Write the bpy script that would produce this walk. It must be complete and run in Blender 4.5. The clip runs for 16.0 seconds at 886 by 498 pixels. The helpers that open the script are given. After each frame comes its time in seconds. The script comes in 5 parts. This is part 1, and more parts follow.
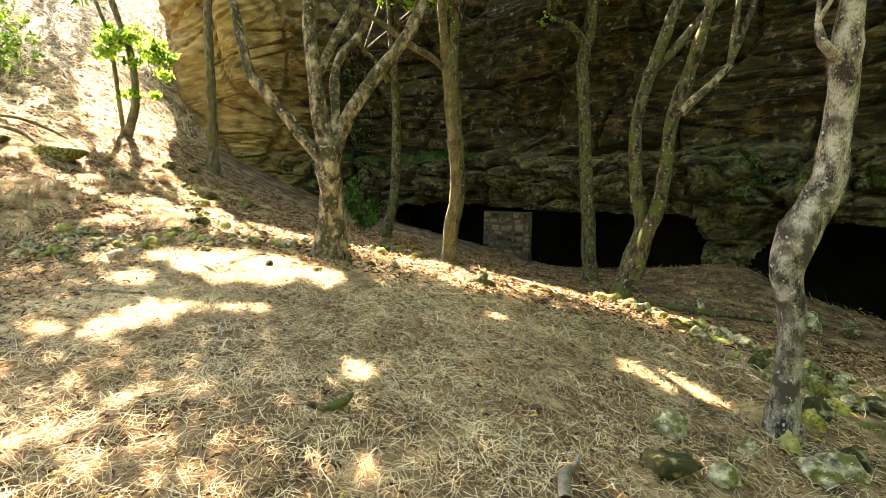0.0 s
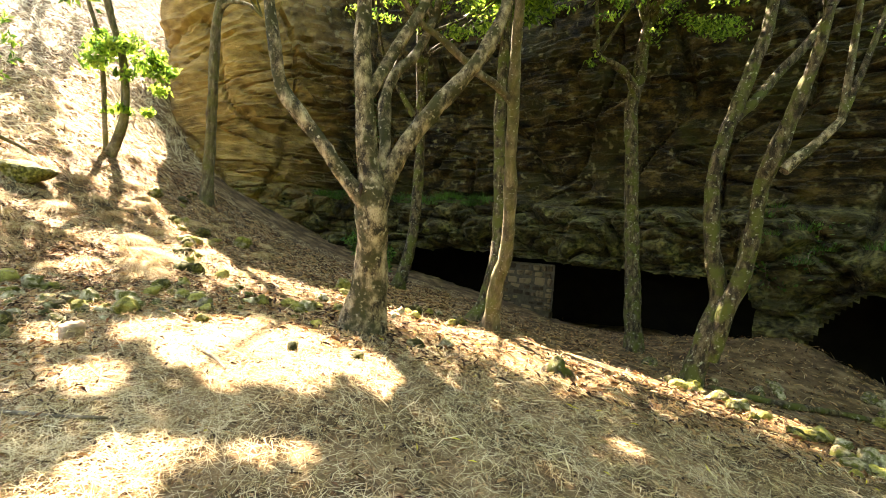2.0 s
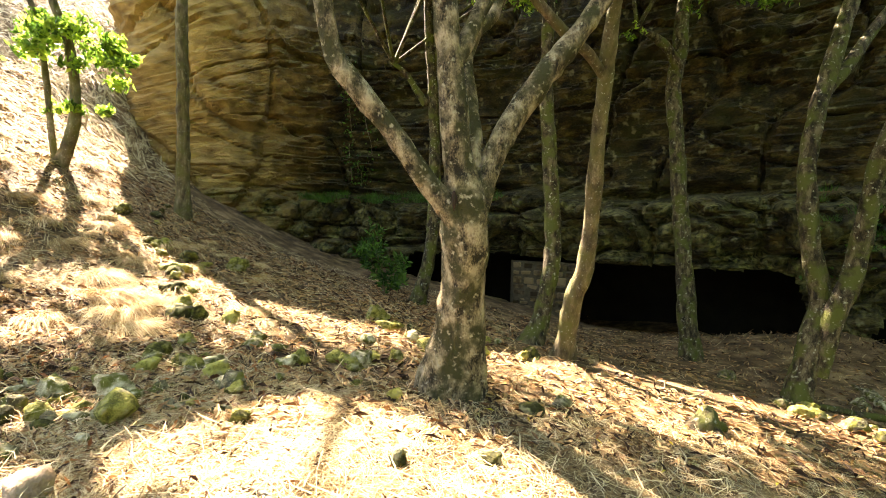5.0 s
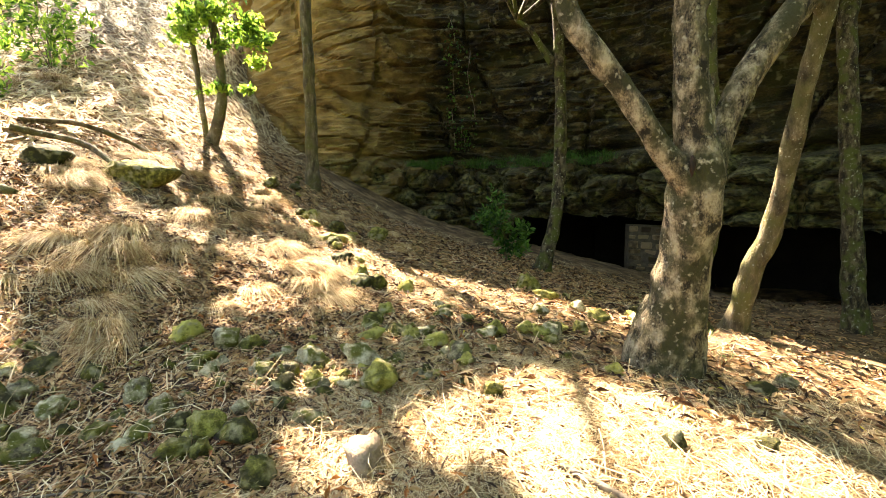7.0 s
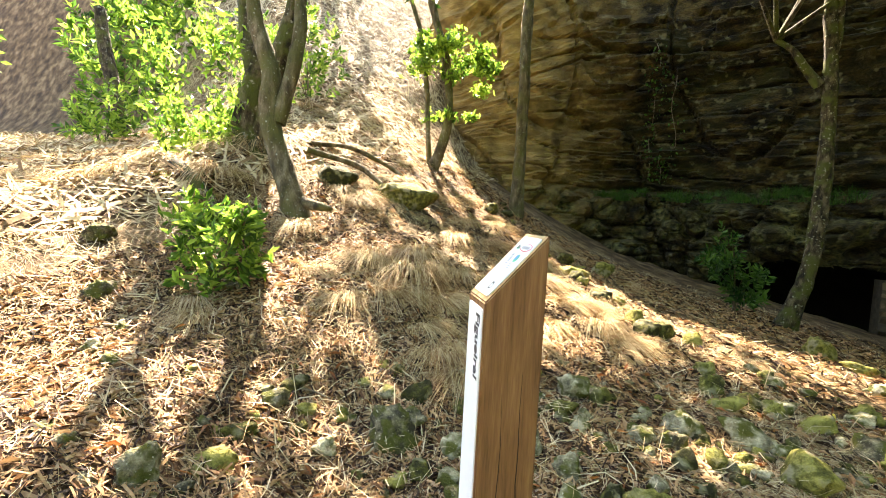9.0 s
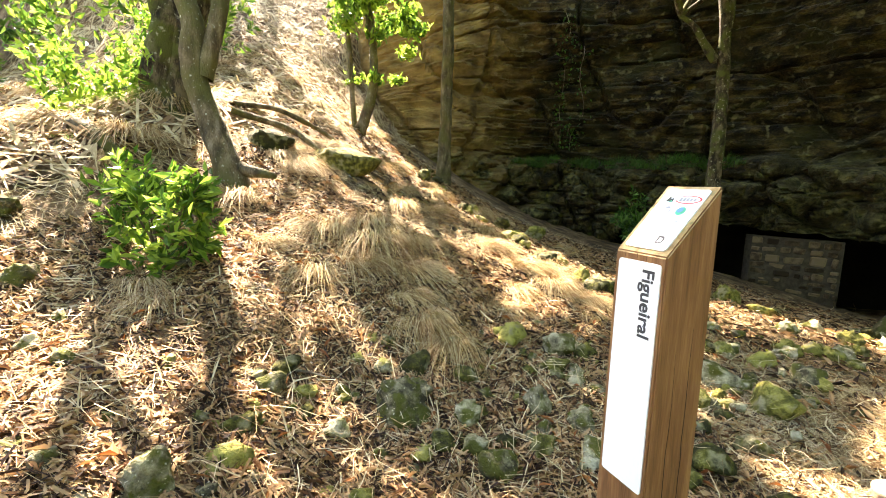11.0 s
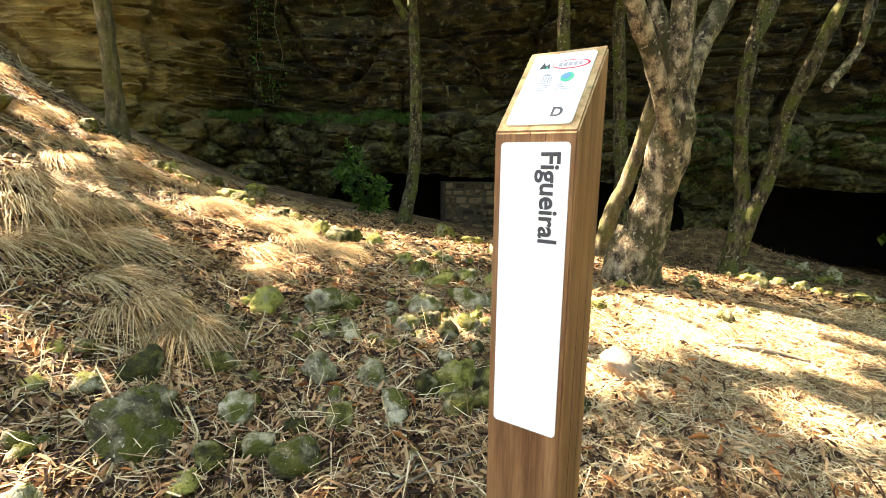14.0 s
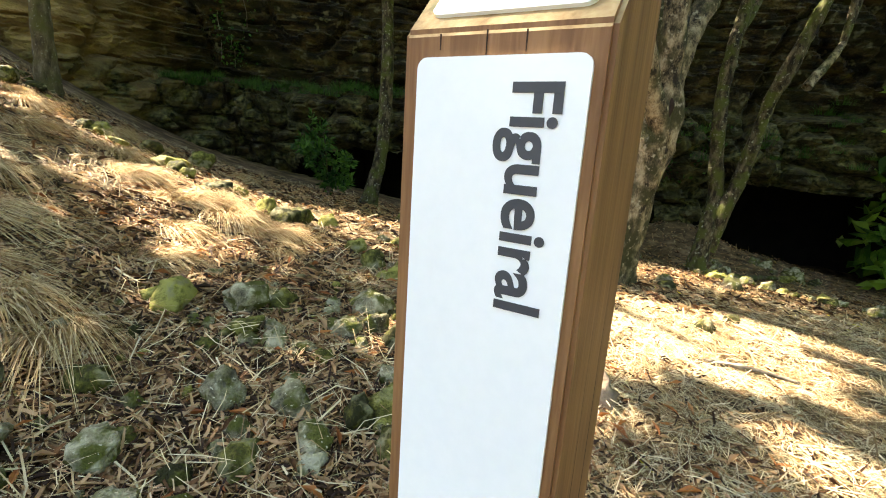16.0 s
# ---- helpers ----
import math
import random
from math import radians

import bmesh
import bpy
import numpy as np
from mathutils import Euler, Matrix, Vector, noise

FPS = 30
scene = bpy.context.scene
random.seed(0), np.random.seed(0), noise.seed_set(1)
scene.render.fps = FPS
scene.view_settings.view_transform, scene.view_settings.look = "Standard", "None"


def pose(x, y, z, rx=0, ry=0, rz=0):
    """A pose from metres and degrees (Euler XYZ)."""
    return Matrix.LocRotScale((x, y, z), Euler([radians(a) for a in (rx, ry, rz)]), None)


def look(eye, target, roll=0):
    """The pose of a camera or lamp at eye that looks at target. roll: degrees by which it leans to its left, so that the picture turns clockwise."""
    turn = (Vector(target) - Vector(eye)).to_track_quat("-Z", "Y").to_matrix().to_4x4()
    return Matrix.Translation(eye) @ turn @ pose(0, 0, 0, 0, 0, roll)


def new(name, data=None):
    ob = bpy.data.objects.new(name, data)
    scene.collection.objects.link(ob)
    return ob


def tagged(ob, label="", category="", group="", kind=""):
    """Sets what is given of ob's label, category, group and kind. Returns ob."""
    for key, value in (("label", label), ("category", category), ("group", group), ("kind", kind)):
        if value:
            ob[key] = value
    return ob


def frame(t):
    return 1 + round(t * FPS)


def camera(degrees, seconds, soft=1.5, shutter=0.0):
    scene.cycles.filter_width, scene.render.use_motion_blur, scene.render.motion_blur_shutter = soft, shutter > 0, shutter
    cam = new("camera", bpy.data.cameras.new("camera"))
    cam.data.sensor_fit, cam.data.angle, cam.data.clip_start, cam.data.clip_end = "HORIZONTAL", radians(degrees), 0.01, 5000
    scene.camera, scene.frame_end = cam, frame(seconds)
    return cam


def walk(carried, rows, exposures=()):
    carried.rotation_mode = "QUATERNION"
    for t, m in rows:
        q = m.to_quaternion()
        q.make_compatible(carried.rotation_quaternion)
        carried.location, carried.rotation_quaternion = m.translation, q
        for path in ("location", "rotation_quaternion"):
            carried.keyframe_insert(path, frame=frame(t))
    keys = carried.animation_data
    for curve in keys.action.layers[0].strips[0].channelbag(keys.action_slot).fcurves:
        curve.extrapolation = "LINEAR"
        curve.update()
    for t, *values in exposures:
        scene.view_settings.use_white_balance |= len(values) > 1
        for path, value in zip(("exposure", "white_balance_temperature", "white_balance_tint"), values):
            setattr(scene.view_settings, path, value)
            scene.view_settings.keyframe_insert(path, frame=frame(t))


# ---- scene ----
cam = camera(86.8, 16.0, soft=1.0)
PATH = [
    (0, (0.375, 0.579, 1.582), (0.268, 2.564, 1.36), 0.7),
    (0.5, (0.132, 1.16, 1.643), (0.045, 3.149, 1.448), 2.0),
    (1, (-0.219, 1.633, 1.762), (-0.27, 3.628, 1.627), 3.4),
    (1.5, (-0.596, 2.102, 1.814), (-0.636, 4.1, 1.726), 3.6),
    (2, (-1.026, 2.508, 1.863), (-1.061, 4.507, 1.802), 3.9),
    (2.5, (-1.423, 2.883, 1.947), (-1.458, 4.882, 1.895), 3.9),
    (3, (-1.76, 3.308, 2.035), (-1.812, 5.307, 1.996), 2.7),
    (3.5, (-2.113, 3.676, 2.095), (-2.157, 5.675, 2.078), 2.5),
    (4, (-2.347, 4.01, 2.099), (-2.349, 6.01, 2.091), 2.7),
    (4.2, (-2.419, 4.132, 2.099), (-2.393, 6.132, 2.084), 2.8),
    (6.3, (-3.184, 4.497, 2.142), (-3.003, 6.478, 1.932), -1.3),
    (6.5, (-3.392, 4.488, 2.143), (-3.312, 6.474, 1.921), -1.3),
    (7, (-3.946, 4.505, 2.177), (-4.157, 6.48, 1.941), -0.6),
    (7.5, (-4.551, 4.516, 2.153), (-5.042, 6.441, 1.927), 1.0),
    (8, (-5.096, 4.499, 2.22), (-5.801, 6.362, 2.036), 2.3),
    (8.2, (-5.303, 4.448, 2.222), (-6.068, 6.289, 2.06), 2.6),
    (10.3, (-6.446, 4.464, 2.314), (-7.048, 6.365, 2.169), 4.7),
    (10.5, (-6.479, 4.433, 2.283), (-7.007, 6.354, 2.112), 4.1),
    (11, (-6.621, 4.396, 2.183), (-6.978, 6.347, 1.926), 2.1),
    (11.5, (-6.772, 4.561, 2.115), (-6.937, 6.521, 1.751), 2.0),
    (12, (-6.844, 4.668, 2.101), (-6.756, 6.619, 1.668), 1.8),
    (12.5, (-6.871, 4.643, 2.086), (-6.569, 6.565, 1.625), 1.3),
    (13, (-6.956, 4.655, 2.101), (-6.437, 6.538, 1.674), 0.1),
    (13.5, (-6.964, 4.747, 2.042), (-6.294, 6.587, 1.635), -0.7),
    (14, (-6.877, 4.89, 1.988), (-6.077, 6.681, 1.598), 0.3),
    (14.5, (-6.767, 5.039, 1.945), (-5.895, 6.797, 1.558), 1.6),
    (15, (-6.673, 5.176, 1.915), (-5.759, 6.912, 1.53), 2.4),
    (15.5, (-6.599, 5.28, 1.916), (-5.685, 7.011, 1.507), 3.0),
    (16, (-6.54, 5.35, 1.953), (-5.632, 7.071, 1.489), 3.6),
]
walk(cam, [(t, look(eye, target, roll)) for t, eye, target, roll in PATH], exposures=[(0.0, 4.02, 8400, 15), (4.0, 3.96, 8300, 15), (7.0, 3.64, 7900, 15), (8.0, 3.6, 7700, 15), (12.5, 3.64, 7900, 15), (14.0, 3.64, 8000, 16), (16.0, 3.26, 7300, 11)])

# ---- world, sun ----
SUN_AZ = (-0.56, 0.83)          # towards the sun, on the plan
SUN_EL = radians(47)
world = bpy.data.worlds.new("sky")
scene.world = world
world.use_nodes = True
wn = world.node_tree
sky = wn.nodes.new("ShaderNodeTexSky")
sky.sky_type, sky.sun_disc = "NISHITA", False
sky.sun_elevation, sky.sun_rotation = SUN_EL, math.atan2(SUN_AZ[0], SUN_AZ[1])
wn.links.new(sky.outputs[0], wn.nodes["Background"].inputs[0])
wn.nodes["Background"].inputs[1].default_value = 0.092
SUN_DIR = Vector((SUN_AZ[0] * math.cos(SUN_EL), SUN_AZ[1] * math.cos(SUN_EL), math.sin(SUN_EL))).normalized()
sun_data = bpy.data.lights.new("sun", "SUN")
sun_data.energy, sun_data.angle, sun_data.color = 5.0, radians(0.53), (1.0, 0.95, 0.85)
sun = new("sun", sun_data)
sun.matrix_world = look(SUN_DIR * 60, (0, 0, 0))


# ---- materials ----
def material(name, colors, scale=4.0, rough=0.85, bump=0.3, fine=40.0, mapping=(1, 1, 1), island=0.0, obj=0.0,
             translucent=0.0, detail=6.0, patch=None, bump_dist=0.02, span=(0.22, 0.78), spots=None):
    """Colours mixed by noise at two sizes, with relief; patch: (colour, size, low, high) laid over it."""
    m = bpy.data.materials.new(name)
    m.use_nodes = True
    nt = m.node_tree
    N, L = nt.nodes, nt.links
    bsdf, out = N["Principled BSDF"], N["Material Output"]
    geo = N.new("ShaderNodeNewGeometry")
    mp = N.new("ShaderNodeMapping")
    mp.inputs["Scale"].default_value = mapping
    L.new(geo.outputs["Position"], mp.inputs[0])
    n1 = N.new("ShaderNodeTexNoise")
    n1.inputs["Scale"].default_value, n1.inputs["Detail"].default_value = scale, detail
    n2 = N.new("ShaderNodeTexNoise")
    n2.inputs["Scale"].default_value, n2.inputs["Detail"].default_value = fine, 4
    L.new(mp.outputs[0], n1.inputs[0])
    L.new(mp.outputs[0], n2.inputs[0])
    mix = N.new("ShaderNodeMath")
    mix.operation = "MULTIPLY_ADD"
    L.new(n2.outputs[0], mix.inputs[0])
    mix.inputs[1].default_value = 0.5
    sub = N.new("ShaderNodeMath")
    sub.operation = "MULTIPLY_ADD"
    L.new(n1.outputs[0], sub.inputs[0])
    sub.inputs[1].default_value, sub.inputs[2].default_value = 1.3, -0.4
    L.new(sub.outputs[0], mix.inputs[2])
    fac = mix.outputs[0]
    if island or obj:
        info = geo.outputs["Random Per Island"] if island else N.new("ShaderNodeObjectInfo").outputs["Random"]
        add = N.new("ShaderNodeMath")
        add.operation = "MULTIPLY_ADD"
        L.new(info, add.inputs[0])
        add.inputs[1].default_value = island or obj
        shift = N.new("ShaderNodeMath")
        shift.operation = "SUBTRACT"
        L.new(fac, shift.inputs[0])
        shift.inputs[1].default_value = (island or obj) / 2
        L.new(shift.outputs[0], add.inputs[2])
        fac = add.outputs[0]
    ramp = N.new("ShaderNodeValToRGB")
    cr = ramp.color_ramp
    while len(cr.elements) < len(colors):
        cr.elements.new(0.5)
    for i, c in enumerate(colors):
        cr.elements[i].position = span[0] + (span[1] - span[0]) * i / max(1, len(colors) - 1)
        cr.elements[i].color = (*c, 1)
    L.new(fac, ramp.inputs[0])
    col = ramp.outputs[0]
    if patch:
        pc, size, low, high = patch
        pn = N.new("ShaderNodeTexNoise")
        pn.inputs["Scale"].default_value, pn.inputs["Detail"].default_value = size, 5
        L.new(geo.outputs["Position"], pn.inputs[0])
        mr = N.new("ShaderNodeMapRange")
        mr.inputs[1].default_value, mr.inputs[2].default_value = low, high
        L.new(pn.outputs[0], mr.inputs[0])
        mc = N.new("ShaderNodeMix")
        mc.data_type = "RGBA"
        L.new(mr.outputs[0], mc.inputs[0])
        L.new(col, mc.inputs[6])
        mc.inputs[7].default_value = (*pc, 1)
        col = mc.outputs[2]
    if spots:
        pc, size, low, high = spots
        pn = N.new("ShaderNodeTexNoise")
        pn.inputs["Scale"].default_value, pn.inputs["Detail"].default_value = size, 2
        L.new(geo.outputs["Position"], pn.inputs[0])
        mr = N.new("ShaderNodeMapRange")
        mr.inputs[1].default_value, mr.inputs[2].default_value = low, high
        L.new(pn.outputs[0], mr.inputs[0])
        mc = N.new("ShaderNodeMix")
        mc.data_type = "RGBA"
        L.new(mr.outputs[0], mc.inputs[0])
        L.new(col, mc.inputs[6])
        mc.inputs[7].default_value = (*pc, 1)
        col = mc.outputs[2]
    L.new(col, bsdf.inputs["Base Color"])
    bsdf.inputs["Roughness"].default_value = rough
    bsdf.inputs["Specular IOR Level"].default_value = 0.25
    if bump:
        b = N.new("ShaderNodeBump")
        b.inputs["Strength"].default_value, b.inputs["Distance"].default_value = bump, bump_dist
        L.new(mix.outputs[0], b.inputs["Height"])
        L.new(b.outputs[0], bsdf.inputs["Normal"])
    if translucent:
        tr = N.new("ShaderNodeBsdfTranslucent")
        L.new(col, tr.inputs[0])
        ms = N.new("ShaderNodeMixShader")
        ms.inputs[0].default_value = translucent
        L.new(bsdf.outputs[0], ms.inputs[1])
        L.new(tr.outputs[0], ms.inputs[2])
        L.new(ms.outputs[0], out.inputs[0])
    return m


M_SOIL = material("litter_soil", [(0.03, 0.017, 0.008), (0.11, 0.066, 0.03), (0.27, 0.18, 0.095)], 2.2, 0.95, 1.0, 55, bump_dist=0.03)
M_STRAW = material("straw", [(0.20, 0.12, 0.055), (0.46, 0.33, 0.17), (0.68, 0.55, 0.34)], 1.5, 0.8, 0, 20, island=0.9, translucent=0.15)
M_DRYLEAF = material("dry_leaf", [(0.03, 0.013, 0.006), (0.18, 0.082, 0.032), (0.46, 0.28, 0.14)], 3, 0.7, 0, 60, island=1.1, translucent=0.15)
M_YELLOWLEAF = material("yellow_leaf", [(0.55, 0.42, 0.03), (0.65, 0.55, 0.06)], 3, 0.6, 0, 60, translucent=0.2)
M_RUSTLEAF = material("rust_leaf", [(0.22, 0.07, 0.02), (0.42, 0.16, 0.045)], 3, 0.6, 0, 60, island=0.6, translucent=0.2)
M_TUFT = material("dry_grass", [(0.24, 0.14, 0.055), (0.48, 0.33, 0.16), (0.68, 0.53, 0.31)], 2, 0.75, 0, 20, island=0.9, translucent=0.25)
M_GREEN = material("leaf_green", [(0.045, 0.105, 0.015), (0.15, 0.27, 0.032), (0.34, 0.48, 0.075)], 2, 0.4, 0, 20, island=0.8, translucent=0.55)
M_DARKGREEN = material("leaf_dark_green", [(0.015, 0.05, 0.010), (0.045, 0.115, 0.018), (0.09, 0.19, 0.03)], 2, 0.4, 0, 20, island=0.8, translucent=0.35)
M_GRASS = material("grass_green", [(0.03, 0.08, 0.015), (0.08, 0.17, 0.03)], 2, 0.6, 0, 20, island=0.7, translucent=0.3)
M_BARK = material("bark", [(0.03, 0.022, 0.012), (0.10, 0.075, 0.042), (0.24, 0.19, 0.125)], 9, 0.9, 1.0, 80, (1, 1, 0.35), patch=((0.09, 0.085, 0.025), 3.0, 0.42, 0.68), bump_dist=0.03, detail=9, spots=((0.36, 0.36, 0.29), 30, 0.66, 0.73))
M_PALEBARK = material("pale_bark", [(0.018, 0.013, 0.007), (0.11, 0.08, 0.046), (0.22, 0.165, 0.10), (0.34, 0.265, 0.17)], 9, 0.9, 1.0, 70, (1, 1, 0.6), patch=((0.040, 0.036, 0.013), 4.5, 0.44, 0.60), bump_dist=0.04, detail=12, span=(0.33, 0.67), spots=((0.32, 0.27, 0.19), 20, 0.60, 0.74))
M_GREYBARK = material("grey_bark", [(0.025, 0.018, 0.012), (0.13, 0.103, 0.07), (0.225, 0.185, 0.135), (0.33, 0.29, 0.225)], 10, 0.9, 1.0, 80, (1, 1, 0.5), patch=((0.055, 0.04, 0.025), 4.0, 0.52, 0.62), bump_dist=0.04, detail=11, span=(0.32, 0.68), spots=((0.32, 0.33, 0.28), 18, 0.64, 0.70))
M_DARKBARK = material("dark_bark", [(0.010, 0.007, 0.004), (0.045, 0.032, 0.017), (0.125, 0.098, 0.058)], 11, 0.9, 1.0, 80, (1, 1, 0.4), patch=((0.065, 0.07, 0.014), 3.4, 0.46, 0.60), bump_dist=0.03, detail=11, span=(0.32, 0.68), spots=((0.26, 0.25, 0.19), 16, 0.62, 0.72))
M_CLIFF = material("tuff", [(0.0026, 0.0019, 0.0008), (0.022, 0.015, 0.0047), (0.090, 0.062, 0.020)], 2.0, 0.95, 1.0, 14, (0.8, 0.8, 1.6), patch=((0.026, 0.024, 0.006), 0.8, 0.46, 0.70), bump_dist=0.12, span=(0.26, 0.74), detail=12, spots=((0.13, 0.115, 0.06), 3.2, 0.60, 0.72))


def ochre(m):
    """Bare ochre rock where the cliff turns its corner, brightened for bounced light; mossy dark rock elsewhere."""
    nt = m.node_tree
    N, L = nt.nodes, nt.links
    bsdf = N["Principled BSDF"]
    old = bsdf.inputs["Base Color"].links[0].from_socket
    geo = N.new("ShaderNodeNewGeometry")
    sep = N.new("ShaderNodeSeparateXYZ")
    L.new(geo.outputs["Position"], sep.inputs[0])
    ns = N.new("ShaderNodeTexNoise")
    ns.inputs["Scale"].default_value = 0.8
    L.new(geo.outputs["Position"], ns.inputs[0])
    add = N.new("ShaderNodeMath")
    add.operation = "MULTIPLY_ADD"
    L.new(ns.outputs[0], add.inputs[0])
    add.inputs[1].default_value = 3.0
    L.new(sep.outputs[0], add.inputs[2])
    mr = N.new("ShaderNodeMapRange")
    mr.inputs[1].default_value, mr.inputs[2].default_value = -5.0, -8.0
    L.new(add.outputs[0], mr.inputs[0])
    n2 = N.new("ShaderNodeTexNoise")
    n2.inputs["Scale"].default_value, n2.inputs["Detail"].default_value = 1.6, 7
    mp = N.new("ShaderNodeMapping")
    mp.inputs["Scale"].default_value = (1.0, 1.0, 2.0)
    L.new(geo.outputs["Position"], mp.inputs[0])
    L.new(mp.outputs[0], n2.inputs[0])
    # these ochres hold the rock's own colour and some bounced light
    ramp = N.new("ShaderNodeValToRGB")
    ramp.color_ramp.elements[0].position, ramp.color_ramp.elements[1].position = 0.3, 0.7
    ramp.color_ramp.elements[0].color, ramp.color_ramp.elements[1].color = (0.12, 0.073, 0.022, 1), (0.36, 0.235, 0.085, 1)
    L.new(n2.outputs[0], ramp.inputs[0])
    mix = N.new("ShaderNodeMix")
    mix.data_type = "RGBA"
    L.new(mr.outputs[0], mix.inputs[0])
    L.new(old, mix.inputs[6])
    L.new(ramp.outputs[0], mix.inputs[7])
    # moss and pale lichen on the broken foot of the cliff
    foot = N.new("ShaderNodeMapRange")
    foot.inputs[1].default_value, foot.inputs[2].default_value = 3.9, 3.2
    L.new(sep.outputs[2], foot.inputs[0])
    n3 = N.new("ShaderNodeTexNoise")
    n3.inputs["Scale"].default_value, n3.inputs["Detail"].default_value = 1.3, 9
    L.new(geo.outputs["Position"], n3.inputs[0])
    cover = N.new("ShaderNodeMapRange")
    cover.inputs[1].default_value, cover.inputs[2].default_value = 0.42, 0.62
    L.new(n3.outputs[0], cover.inputs[0])
    both = N.new("ShaderNodeMath")
    both.operation = "MULTIPLY"
    L.new(foot.outputs[0], both.inputs[0])
    L.new(cover.outputs[0], both.inputs[1])
    n4 = N.new("ShaderNodeTexNoise")
    n4.inputs["Scale"].default_value, n4.inputs["Detail"].default_value = 6.0, 8
    L.new(geo.outputs["Position"], n4.inputs[0])
    tint = N.new("ShaderNodeValToRGB")
    tint.color_ramp.elements[0].position, tint.color_ramp.elements[1].position = 0.36, 0.66
    tint.color_ramp.elements[0].color, tint.color_ramp.elements[1].color = (0.014, 0.016, 0.004, 1), (0.165, 0.145, 0.055, 1)
    L.new(n4.outputs[0], tint.inputs[0])
    mossy = N.new("ShaderNodeMix")
    mossy.data_type = "RGBA"
    L.new(both.outputs[0], mossy.inputs[0])
    L.new(mix.outputs[2], mossy.inputs[6])
    L.new(tint.outputs[0], mossy.inputs[7])
    L.new(mossy.outputs[2], bsdf.inputs["Base Color"])


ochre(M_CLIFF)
M_ROCK = material("stone", [(0.05, 0.042, 0.024), (0.23, 0.195, 0.115), (0.46, 0.41, 0.27)], 14, 0.95, 0.9, 90, patch=((0.085, 0.085, 0.016), 9.0, 0.46, 0.58), obj=0.45, bump_dist=0.035, detail=7, spots=((0.52, 0.47, 0.33), 45, 0.66, 0.72))
M_MOSSROCK = material("mossy_stone", [(0.026, 0.024, 0.006), (0.10, 0.092, 0.017), (0.29, 0.26, 0.065)], 16, 0.95, 0.9, 100, patch=((0.22, 0.195, 0.11), 8.0, 0.54, 0.66), obj=0.6, bump_dist=0.03, detail=7)
M_PINKROCK = material("reddish_stone", [(0.16, 0.11, 0.07), (0.34, 0.24, 0.165)], 9, 0.95, 0.9, 60)
M_BRICKSTONE = material("wall_stone", [(0.03, 0.019, 0.010), (0.08, 0.052, 0.028), (0.17, 0.12, 0.068)], 5, 0.95, 1.0, 50, obj=0.9)
M_MORTAR = material("earth_mortar", [(0.04, 0.03, 0.02), (0.09, 0.07, 0.045)], 6, 0.95, 0.6, 50)
# near black, so the darkness inside the caves is in the colour
M_CAVESHADE = material("cave_shade", [(0.006, 0.005, 0.004), (0.016, 0.013, 0.01)], 1.5, 1.0, 0.6, 12)
M_DEAD = material("dead_wood", [(0.06, 0.045, 0.03), (0.16, 0.125, 0.09), (0.26, 0.22, 0.17)], 10, 0.9, 0.7, 60)


def timber(name):
    m = material(name, [(0.105, 0.045, 0.017), (0.19, 0.09, 0.037), (0.29, 0.152, 0.066)], 3.5, 0.62, 0.35, 30, (9, 9, 0.55), bump_dist=0.004)
    return m


M_TIMBER = timber("oiled_timber")
M_ENDGRAIN = material("weathered_end_grain", [(0.20, 0.12, 0.05), (0.34, 0.22, 0.10), (0.44, 0.32, 0.16)], 12, 0.8, 0.4, 60, (3, 3, 3), patch=((0.13, 0.13, 0.05), 22, 0.58, 0.7), bump_dist=0.003)
M_PLATE = material("white_plate", [(0.76, 0.79, 0.80), (0.82, 0.84, 0.85)], 3, 0.35, 0.0, 90)
M_INK = material("dark_grey_print", [(0.045, 0.048, 0.055), (0.06, 0.062, 0.07)], 20, 0.5, 0, 90)
M_INKGREY = material("grey_print", [(0.30, 0.31, 0.33), (0.36, 0.37, 0.39)], 20, 0.5, 0, 90)
M_INKRED = material("red_print", [(0.55, 0.03, 0.04), (0.6, 0.04, 0.05)], 20, 0.5, 0, 90)
M_INKGREEN = material("green_print", [(0.05, 0.42, 0.25), (0.06, 0.46, 0.28)], 20, 0.5, 0, 90)
M_INKBLUE = material("blue_print", [(0.10, 0.28, 0.52), (0.12, 0.3, 0.55)], 20, 0.5, 0, 90)
M_HOLE = material("dark_crack", [(0.02, 0.012, 0.007), (0.04, 0.02, 0.012)], 20, 0.9, 0, 90)


# ---- helpers for meshes ----
def mesh_ob(name, verts, faces, mat, parent=None, smooth=True, label="", kind=""):
    me = bpy.data.meshes.new(name)
    me.from_pydata(verts if isinstance(verts, list) else verts.tolist(), [], faces if isinstance(faces, list) else faces.tolist())
    if smooth:
        me.polygons.foreach_set("use_smooth", [True] * len(me.polygons))
    me.materials.append(mat)
    ob = new(name, me)
    ob.parent = parent
    return tagged(ob, label, kind=kind)


def bm_ob(name, bm, mat, parent=None, label="", smooth=False):
    me = bpy.data.meshes.new(name)
    for f in bm.faces:
        f.smooth = smooth
    bm.to_mesh(me)
    bm.free()
    me.materials.append(mat)
    ob = new(name, me)
    ob.parent = parent
    return tagged(ob, label)


def thing(name, place, label, category, group=""):
    ob = new(name)
    ob.location = place
    ob.empty_display_size = 0.1
    return tagged(ob, label, category, group)


def soft(u, w):
    return w * np.logaddexp(0, u / w)


GC = (-0.4016, -0.0581, 0.0449, 0.0548, 0.311, -0.2191, -0.0778, 0.1405, 1.0526, -0.0719, 0.5638)


